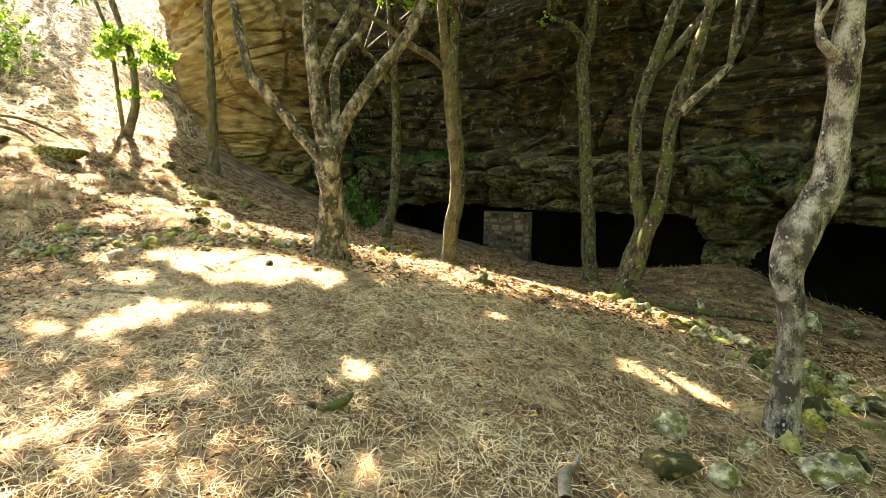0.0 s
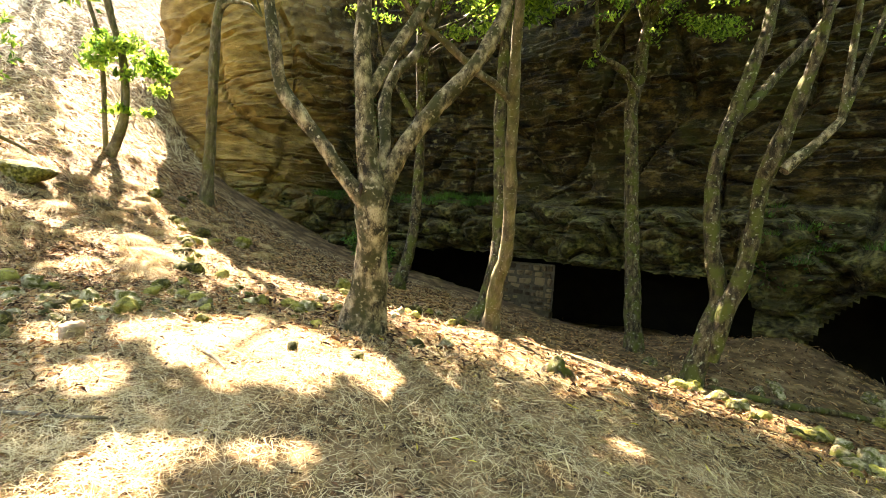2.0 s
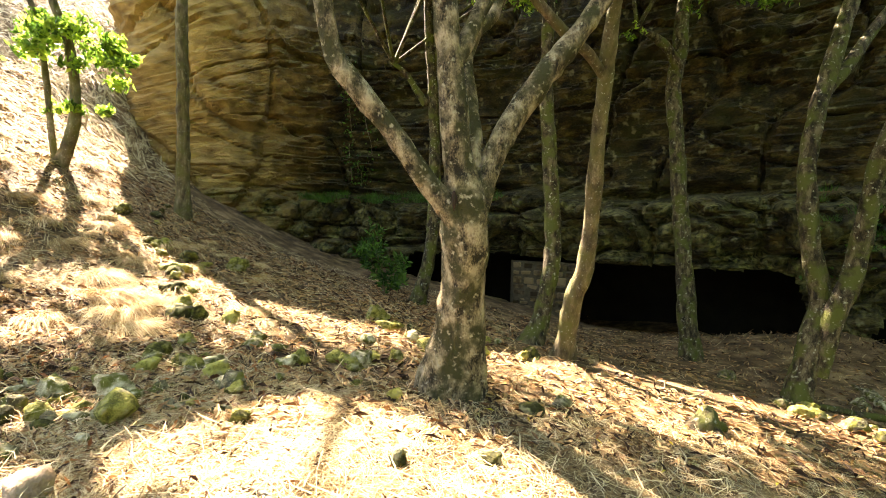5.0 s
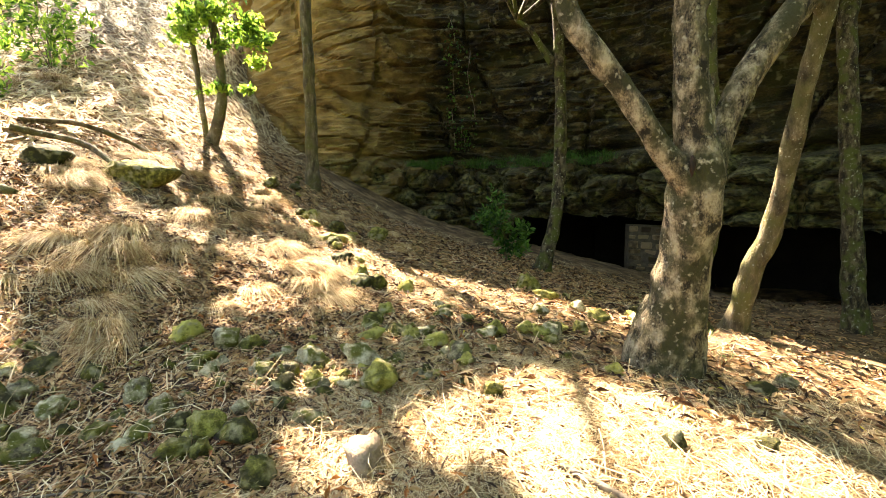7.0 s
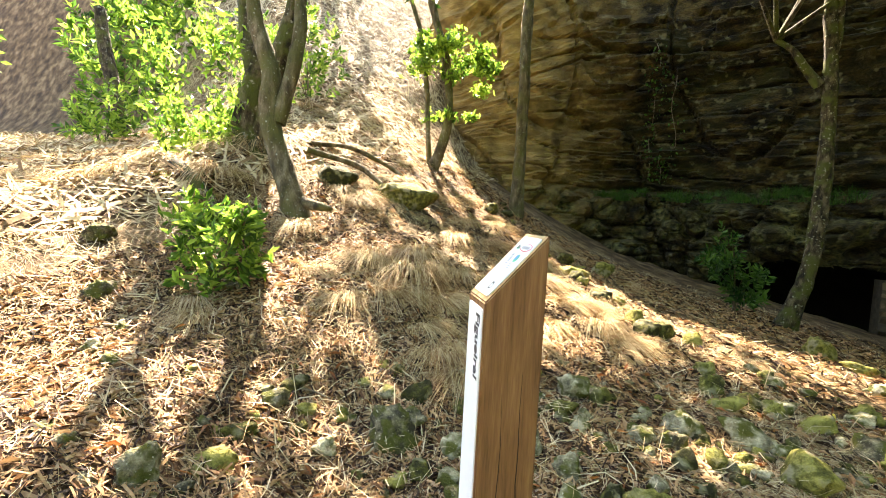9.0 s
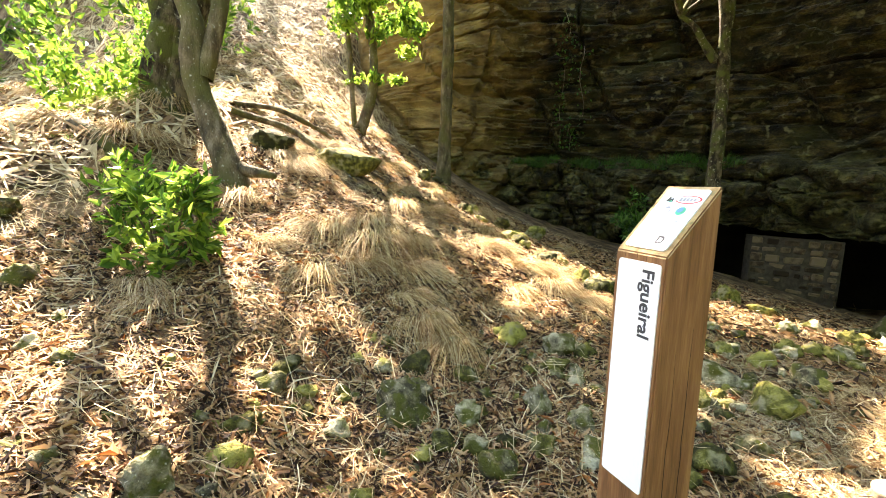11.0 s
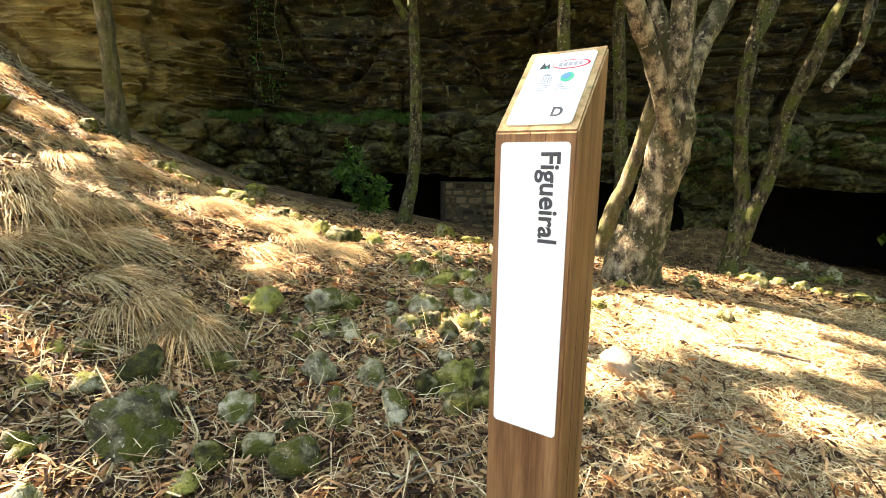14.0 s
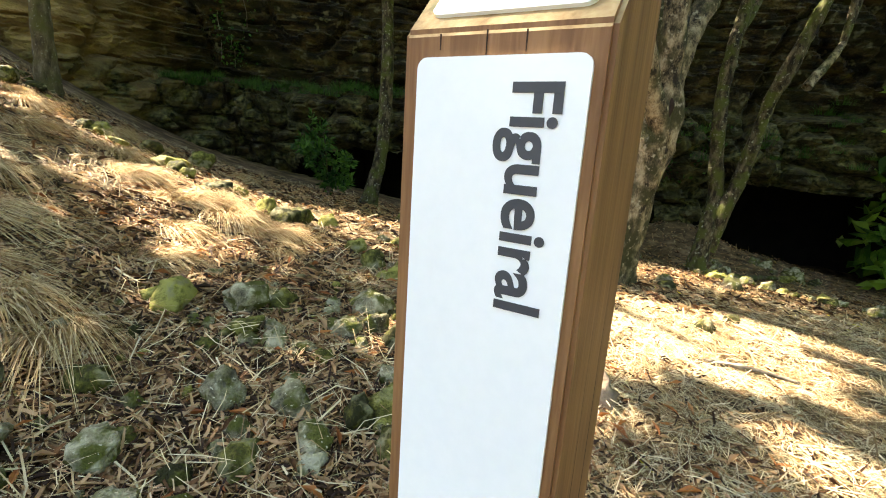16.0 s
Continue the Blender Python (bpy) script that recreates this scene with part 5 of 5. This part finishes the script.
# ---- bushes and creepers ----
def bush(x, y, blobs, stems, label, leaf, seed, z=None, green=M_GREEN):
    base = (x, y, gz(x, y) if z is None else z)
    r = np.random.default_rng(seed)
    t = thing("bush", base, label, "bush")
    for k in range(stems):
        b = blobs[k % len(blobs)]
        q = np.array(b[0]) + r.uniform(-0.5, 0.5, 3) * np.array(b[1])
        v, f = tube([[0, 0, -0.05, 0.012], [q[0] * 0.4, q[1] * 0.4, q[2] * 0.6, 0.009], [*q, 0.004]], 0.12, 5, 0.1, k)
        mesh_ob("stem", v, f, M_BARK, t)
    vs, fs, k = [], [], 0
    for c, rad, n in blobs:
        m = max(4, n // 13)
        tip = r.normal(size=(m, 3))
        tip = tip / np.linalg.norm(tip, axis=1)[:, None] * r.uniform(0.3, 1.18, (m, 1)) ** 0.7
        way = tip * [1, 1, 0.6] + [0, 0, 0.7] + r.normal(size=(m, 3)) * 0.25
        way /= np.linalg.norm(way, axis=1)[:, None]
        own = r.integers(0, m, n)
        along = r.uniform(-1.6, 0.3, (n, 1)) * leaf
        out = np.cross(way[own], r.normal(size=(n, 3)))
        out /= np.linalg.norm(out, axis=1)[:, None]
        al = out + way[own] * r.uniform(0.2, 1.1, (n, 1))
        p = np.array(c) + tip[own] * np.array(rad) + way[own] * along + out * leaf * 0.42
        v, f = leaf_mesh(p, leaf, r, 0.0, 0.36, al)
        vs.append(v)
        fs.append(f + k)
        k += len(v)
    mesh_ob("foliage", np.concatenate(vs), np.concatenate(fs), green, t, False)
    return t


bush(-9.56, 7.71, [((0.05, 0, 0.42), (0.55, 0.5, 0.38), 650), ((-0.35, 0.1, 0.75), (0.32, 0.3, 0.24), 260), ((0.25, 0.1, 0.72), (0.22, 0.22, 0.2), 160)], 7, "low leafy evergreen shrub with bright green leaves", 0.13, 3)
# this shrub takes the darker leaf colour for the shade it stands in
bush(-3.58, 17.56, [((-0.35, 0, 1.45), (0.55, 0.5, 0.6), 380), ((0.3, 0, 0.75), (0.65, 0.5, 0.65), 460)], 6, "green shrub before the cave mouth, leaves darkened for its shade", 0.2, 4, green=M_DARKGREEN)
bush(-17.36, 11.55, [((0, 0, 0.9), (1.1, 0.9, 0.8), 700)], 5, "bright green bush at the top of the bank", 0.2, 5)
bush(-14.63, 15.29, [((0, 0, 1.3), (1.2, 0.9, 1.3), 900), ((-1.2, 0.3, 1.5), (0.9, 0.9, 1.1), 500)], 6, "tall green bush on the upper slope", 0.2, 6)
bush(-13.69, 12.54, [((0, 0, 0.7), (0.8, 0.7, 0.8), 420)], 5, "green bush behind the dark tree", 0.17, 8)
for sx, sy, sd in ((-24, 17, 0), (-27, 12, 1), (-30, 20, 2), (-26, 24, 3), (-33, 14, 4), (-22, 26, 5), (-29, 8, 6), (-31, 2, 7), (-26, -3, 8)):
    bush(sx, sy, [((0, 0, 2.6), (2.6, 2.2, 2.3), 900), ((1.2, 0, 4.6), (1.9, 1.7, 1.8), 600)], 4, "distant tall green bush on the hilltop", 0.42, 20 + sd)


def creeper(x, z0, z1, n, seed):
    r = np.random.default_rng(seed)
    t = thing("creeper", (*ledge_point(x, z0, 0.0), z0), "green creeper hanging down the rock face", "creeper", "creepers on the cliff")
    base = np.array(t.location)
    zz = np.sort(r.uniform(z0, z1, n))
    pts = []
    for z in zz:
        xx = x + 0.35 * noise.noise((z * 0.8, seed, 0)) + r.normal(0, 0.22)
        px, py = ledge_point(xx, z, 0.12)
        pts.append((px + r.normal(0, 0.06), py, z))
    v, f = leaf_mesh(np.array(pts), 0.14, r, 0.6, 0.6)
    mesh_ob("foliage", v - base, f, M_DARKGREEN, t, False)
    line = [[*ledge_point(x + 0.35 * noise.noise((z * 0.8, seed, 0)), z, 0.06), z, 0.014] for z in np.linspace(z0, z1, 8)]
    v, f = tube(line, 0.3, 5, 0.1, seed)
    mesh_ob("stem", np.asarray(v) - base, f, M_DEAD, t)


creeper(-5.6, 4.2, 9.2, 150, 1)
creeper(-4.9, 5.0, 8.0, 60, 2)
creeper(-5.3, 4.0, 5.0, 80, 3)
creeper(9.6, 1.2, 3.0, 60, 4)
creeper(8.7, 0.9, 1.7, 40, 5)


# ---- stones ----
def stone_mesh(seed, flat):
    """A broken stone: a ball cut by planes, then worn."""
    r = np.random.default_rng(seed * 13 + 3)
    planes = []
    for _ in range(11):
        n = Vector(r.normal(size=3).tolist()).normalized()
        planes.append((n, float(r.uniform(0.52, 0.85))))
    bm = bmesh.new()
    bmesh.ops.create_icosphere(bm, subdivisions=3, radius=1.0)
    for v in bm.verts:
        p = v.co.copy()
        for n, d in planes:
            q = p.dot(n)
            if q > d:
                p = p - n * (q - d) * 0.9
        s = 1 + 0.28 * noise.noise(p * 1.3 + Vector((seed * 7.7, 0, 0))) + 0.20 * noise.noise(p * 3.1 + Vector((0, seed * 5, 0))) + 0.12 * noise.noise(p * 7 + Vector((0, 0, seed * 3))) + 0.06 * noise.noise(p * 15)
        v.co = Vector((p.x * s * 1.15, p.y * s * 0.95, p.z * s * flat * 1.1))
    me = bpy.data.meshes.new("stone")
    for f in bm.faces:
        f.smooth = True
    bm.to_mesh(me)
    bm.free()
    return me


KINDS = {"grey": (M_ROCK, "grey lichened stone lying in dry litter"), "moss": (M_MOSSROCK, "round mossy stone lying in dry litter"), "pink": (M_PINKROCK, "reddish bare stone lying in the straw")}
STONES = {}
for kind, (mat, label) in KINDS.items():
    STONES[kind] = []
    for i in range(5):
        me = stone_mesh(i + len(kind), 0.66 + 0.05 * i)
        me.materials.append(mat)
        STONES[kind].append(me)


def stone(x, y, r, kind, rng, group="stones on the bank"):
    ob = new("stone", STONES[kind][int(rng.integers(0, 5))])
    ob.matrix_basis = Matrix.LocRotScale((x, y, gz(x, y) + r * 0.42), Euler(rng.uniform(-0.35, 0.35, 2).tolist() + [rng.uniform(0, 6.28)]), (r, r * rng.uniform(0.8, 1.1), r * rng.uniform(0.85, 1.15)))
    return tagged(ob, KINDS[kind][1], "stone", group)


rng = np.random.default_rng(21)
for x, y, sx, sy, sz, label in ((-9.65, 11.55, 0.62, 0.5, 0.34, "broad low boulder covered in dark moss"), (-10.4, 10.75, 0.34, 0.3, 0.24, "small mossy boulder beside the tree roots")):
    ob = new("boulder", STONES["moss"][2])
    ob.matrix_basis = Matrix.LocRotScale((x, y, gz(x, y) + 0.1), Euler((0.1, -0.15, 0.5)), (sx, sy, sz * 1.25))
    tagged(ob, label, "boulder")
BY_POST = [(-7.37, 7.22, 0.19, "grey"), (-6.86, 6.99, 0.1, "grey"), (-6.93, 7.27, 0.12, "grey"), (-6.5, 7.51, 0.12, "grey"), (-6.22, 7.36, 0.11, "grey"), (-6.18, 7.12, 0.11, "grey"), (-5.95, 7.2, 0.12, "moss"), (-5.85, 6.96, 0.11, "moss"),
    (-6.45, 7.12, 0.11, "moss"), (-6.73, 8.38, 0.15, "moss"), (-6.31, 8.36, 0.16, "grey"), (-6.11, 8.37, 0.12, "moss"), (-6.37, 8.07, 0.11, "moss"), (-6.2, 7.93, 0.09, "grey"), (-5.79, 7.97, 0.11, "grey"), (-5.82, 8.27, 0.07, "grey"),
    (-5.54, 8.31, 0.15, "grey"), (-5.55, 7.79, 0.11, "moss"), (-5.33, 7.89, 0.1, "moss"), (-7.37, 7.65, 0.13, "moss"), (-7.61, 7.56, 0.08, "grey"), (-6.68, 7.08, 0.07, "moss"), (-7.07, 7.01, 0.1, "moss"), (-7.02, 7.7, 0.1, "moss")]
ON_BANK = [(-7.17, 7.97, 0.07, "grey"), (-6.21, 6.71, 0.04, "grey"), (-5.99, 7.71, 0.08, "moss"), (-4.69, 7.01, 0.14, "pink"), (-2.72, 7.65, 0.09, "moss"), (-5.2, 9.23, 0.16, "moss"), (-5.14, 8.88, 0.14, "moss"), (-5.2, 9.76, 0.13, "moss"),
    (-7.66, 7.82, 0.08, "moss"), (-8.16, 6.01, 0.13, "grey"), (-8.16, 6.95, 0.1, "grey"), (-8.11, 6.57, 0.1, "moss"), (-8.15, 7.16, 0.1, "moss"), (-8.01, 6.33, 0.12, "moss"), (-9.09, 6.45, 0.07, "grey"), (-9.43, 6.54, 0.07, "grey"),
    (-9.54, 6.82, 0.07, "grey"), (-7.67, 6.89, 0.09, "grey"), (-8.7, 5.86, 0.07, "moss"), (-7.33, 7.41, 0.12, "grey"), (-5.78, 7.18, 0.16, "moss"), (-5.56, 7.17, 0.14, "moss"), (-5.69, 6.99, 0.09, "moss"), (-5.25, 6.82, 0.13, "moss")]
BY_TREE = [(-5.19, 7.4, 0.1, "grey"), (-5.6, 8.01, 0.11, "grey"), (-4.83, 7.93, 0.17, "moss"), (-5.09, 8.38, 0.17, "grey"), (-4.91, 9.1, 0.13, "moss"), (-4.69, 9.2, 0.12, "grey"), (-4.21, 8.58, 0.09, "moss"), (-3.94, 8.02, 0.1, "moss"),
    (-2.01, 7.83, 0.08, "moss"), (-6.74, 6.85, 0.13, "grey"), (-3.36, 12.8, 0.24, "moss"), (-3.09, 12.14, 0.18, "moss"), (-9.07, 15.02, 0.2, "moss"), (-6.49, 14.73, 0.26, "moss"), (-5.17, 11.0, 0.15, "moss"), (-6.31, 11.73, 0.21, "moss")]
ROUND_ABOUT = [(-10.04, 6.98, 0.13, "grey"), (-10.82, 7.45, 0.15, "grey"), (-10.33, 6.18, 0.14, "grey"), (-5.84, 11.07, 0.19, "moss"), (-5.56, 10.77, 0.17, "moss"), (-9.46, 7.78, 0.1, "grey"),
    (1.85, 3.82, 0.17, "moss"), (2.25, 3.9, 0.12, "grey"), (2.16, 4.55, 0.17, "grey"), (3.17, 4.24, 0.16, "grey"), (3.52, 4.44, 0.17, "grey"), (3.77, 4.63, 0.15, "moss"), (2.77, 4.44, 0.1, "grey"), (3.27, 4.68, 0.12, "moss"),
    (-2.82, 8.87, 0.1, "moss"), (-1.43, 9.01, 0.13, "moss"), (-1.01, 9.35, 0.12, "grey"), (8.8, 12.34, 0.3, "grey"), (9.32, 12.71, 0.26, "grey"), (8.05, 12.14, 0.22, "moss"), (9.65, 12.14, 0.2, "moss")]
for x, y, r, kind in BY_POST + ON_BANK + BY_TREE + ROUND_ABOUT:
    stone(x, y, r, kind, rng)
for i in range(80):
    t = rng.uniform()
    x, y = -8.6 + 4.4 * t + rng.normal(0, 0.45), 6.1 + 2.9 * t + rng.normal(0, 0.55)
    if math.hypot(x - POST.x, y - POST.y) > 0.35 and math.hypot(x + 6.8, y - 4.9) > 0.6:
        stone(x, y, rng.uniform(0.03, 0.075), "moss" if rng.uniform() < 0.5 else "grey", rng)
for i in range(40):
    t = rng.uniform()
    x, y = -4.6 + 3.6 * t + rng.normal(0, 0.5), 9.4 + 3.0 * t + rng.normal(0, 0.6)
    stone(x, y, rng.uniform(0.05, 0.16), "moss" if rng.uniform() < 0.6 else "grey", rng)
for i in range(20):
    t = rng.uniform()
    stone(-5.2 - 4.6 * t + rng.normal(0, 0.25), 10.2 + 7.5 * t + rng.normal(0, 0.3), rng.uniform(0.07, 0.2), "moss", rng)
for i in range(75):
    t = rng.uniform()
    x, y = 3.4 + 1.6 * math.sin(t * 2.6) + rng.normal(0, 0.42) + 0.2 * t, 11.8 - 6.4 * t + rng.normal(0, 0.35)
    if math.hypot(x - 3.3, y - 5.2) > 0.4:
        stone(x, y, rng.uniform(0.06, 0.19), "moss" if rng.uniform() < 0.6 else "grey", rng, "stones along the hollow")
more = np.random.default_rng(77)
for i in range(60):
    t = more.uniform()
    x, y = -8.4 + 3.6 * t + more.normal(0, 0.35), 6.7 + 1.7 * t + more.normal(0, 0.4)
    if math.hypot(x - POST.x, y - POST.y) > 0.4 and math.hypot(x + 6.8, y - 4.9) > 0.7:
        stone(x, y, more.uniform(0.03, 0.08), "moss" if more.uniform() < 0.55 else "grey", more)
for i in range(16):
    x = rng.uniform(3.8, 11)
    stone(x, 13.2 + rng.normal(0, 0.5) - 0.05 * (x - 4), rng.uniform(0.08, 0.2), "grey", rng, "stones along the hollow")


# ---- stump, sticks, roots ----
def stick(name, pts, label, category, mat=M_DEAD, sides=7):
    base = (pts[0][0], pts[0][1], gz(pts[0][0], pts[0][1]))
    q = [[p[0] - base[0], p[1] - base[1], gz(p[0], p[1]) + p[2] - base[2], p[3]] for p in pts]
    v, f = tube(q, 0.06, sides, 0.22, pts[0][0])
    ob = mesh_ob(name, v, f, mat)
    ob.location = base
    return tagged(ob, label, category)


stick("stick", [(-3.55, 7.18, 0.03, 0.018), (-3.26, 6.97, 0.05, 0.02), (-3.03, 6.76, 0.04, 0.012)], "short dark dead stick lying on the straw", "stick")
stick("stick", [(-4.1, 5.52, 0.03, 0.012), (-3.65, 5.57, 0.03, 0.014), (-3.31, 5.66, 0.03, 0.008)], "thin grey stick lying on the straw", "stick")
stick("bark_piece", [(-0.76, 3.75, 0.05, 0.025), (-0.63, 3.74, 0.045, 0.04), (-0.5, 3.82, 0.075, 0.032), (-0.46, 3.88, 0.11, 0.012)], "curled dark piece of bark on straw", "bark", M_DARKBARK)
stick("dead_branch", [(0.98, 3.21, 0.03, 0.04), (1.01, 3.41, 0.06, 0.045), (1.12, 3.58, 0.05, 0.03), (1.17, 3.68, 0.08, 0.012)], "short forked dead branch lying on the straw", "branch")
stick("dead_branch", [(4.48, 12.22, 0.05, 0.06), (5.9, 11.97, 0.08, 0.07), (7.28, 12.33, 0.06, 0.06), (8.8, 12.25, 0.06, 0.03)], "long fallen branch lying before the caves", "branch", M_DARKBARK)
stick("dead_branch", [(-12.11, 9.22, 0.1, 0.08), (-11.52, 8.94, 0.12, 0.075), (-10.94, 8.82, 0.1, 0.07), (-10.54, 8.67, 0.08, 0.05)], "thick short dead branch on the bank", "branch", M_DARKBARK)
stick("root", [(-11.18, 11.0, 0.10, 0.056), (-10.52, 11.54, 0.16, 0.046), (-9.89, 11.44, 0.12, 0.040), (-9.37, 11.29, 0.04, 0.025)], "exposed grey tree root on the bank", "root", M_BARK)
stick("root", [(-11.36, 11.32, 0.10, 0.050), (-11.02, 12.09, 0.2, 0.043), (-10.29, 12.56, 0.16, 0.037), (-9.67, 12.54, 0.04, 0.025)], "long exposed tree root on the slope", "root", M_BARK)
stick("stick", [(-8.26, 7.02, 0.02, 0.008), (-8.07, 7.18, 0.04, 0.009), (-7.89, 7.23, 0.05, 0.005)], "thin grey twig between the stones", "stick")
stick("stick", [(-6.44, 6.53, 0.03, 0.006), (-6.01, 6.61, 0.05, 0.006), (-5.66, 6.62, 0.03, 0.004)], "thin twig lying on the leaves", "stick")
stump = thing("tree_stump", (0.63, 9.42, gz(0.63, 9.42)), "small broken dark tree stump in straw", "stump")
v, f = tube([[0, 0, -0.08, 0.2], [0.0, 0, 0.06, 0.15], [0.02, 0, 0.18, 0.12], [0.0, 0.02, 0.27, 0.05]], 0.03, 14, 0.5, 4)
mesh_ob("wood", v, f, M_DARKBARK, stump)
for a in range(4):
    v, f = tube([[0, 0, 0.06, 0.07], [0.2 * math.cos(a * 1.6), 0.2 * math.sin(a * 1.6), 0.03, 0.05], [0.34 * math.cos(a * 1.6 + 0.3), 0.34 * math.sin(a * 1.6 + 0.3), -0.06, 0.02]], 0.05, 7, 0.3, a)
    mesh_ob("root", v, f, M_DARKBARK, stump)

# ---- dry-stone wall in the cave mouth ----
WALL_X0, WALL_X1, WALL_Z0, WALL_Z1 = 1.1, 3.1, -1.7, 0.95
wall_y = lambda x: 22.45 - 0.75 * (x - 1.1)
bm = bmesh.new()
ring = [(WALL_X0, wall_y(WALL_X0) + 0.05), (WALL_X1, wall_y(WALL_X1) + 0.05), (WALL_X1, wall_y(WALL_X1) + 0.6), (WALL_X0, wall_y(WALL_X0) + 0.6)]
lo = [bm.verts.new((x, y, WALL_Z0)) for x, y in ring]
hi = [bm.verts.new((x, y, WALL_Z1)) for x, y in ring]
for i in range(4):
    j = (i + 1) % 4
    bm.faces.new((lo[i], lo[j], hi[j], hi[i]))
bm.faces.new(hi)
stone_wall = tagged(bm_ob("wall_cave", bm, M_MORTAR), "rough dry-stone wall closing part of the cave", "wall", kind="structure")
rng = np.random.default_rng(8)
BLOCKS = []
for i in range(4):
    bm = bmesh.new()
    bmesh.ops.create_cube(bm, size=1.0)
    bmesh.ops.bevel(bm, geom=list(bm.edges), offset=0.12, segments=1, affect="EDGES")
    for v in bm.verts:
        v.co += Vector(noise.noise_vector(v.co * 2 + Vector((i * 9, 0, 0)))) * 0.10
    me = bpy.data.meshes.new("stone")
    bm.to_mesh(me)
    bm.free()
    me.materials.append(M_BRICKSTONE)
    BLOCKS.append(me)
z = WALL_Z0
while z < WALL_Z1 - 0.05:
    h = float(rng.uniform(0.14, 0.36))
    x = WALL_X0
    while x < WALL_X1 - 0.08:
        wd = float(min(rng.uniform(0.16, 0.62), WALL_X1 - x))
        hh = h * float(rng.uniform(0.6, 1.0))
        ob = new("stone", BLOCKS[int(rng.integers(0, 4))])
        ob.parent = stone_wall
        ob.matrix_basis = Matrix.LocRotScale((x + wd / 2, wall_y(x) + float(rng.uniform(-0.03, 0.04)), z + hh / 2), Euler((0, float(rng.normal(0, 0.05)), -0.64)), (wd - 0.03, 0.28, hh - 0.02))
        x += wd
    z += h


# ---- unseen leaf screen behind the walker, added to keep low sky off the cliff ----
rng = np.random.default_rng(77)
n = 14000
a = rng.uniform(-2.5, 0.62, n)
rad = rng.uniform(13, 17, n)
p = np.stack([-1 + rad * np.cos(a) * 1.15, 4 + rad * np.sin(a), rng.uniform(-2, 11, n)], 1)
v, f = leaf_mesh(p, 0.8, rng, 0.3, 0.6)
tagged(mesh_ob("backdrop_woods", v, f, M_GREEN, None, False), "unseen leaf screen added behind the glade to block low sky", "woods", kind="structure")
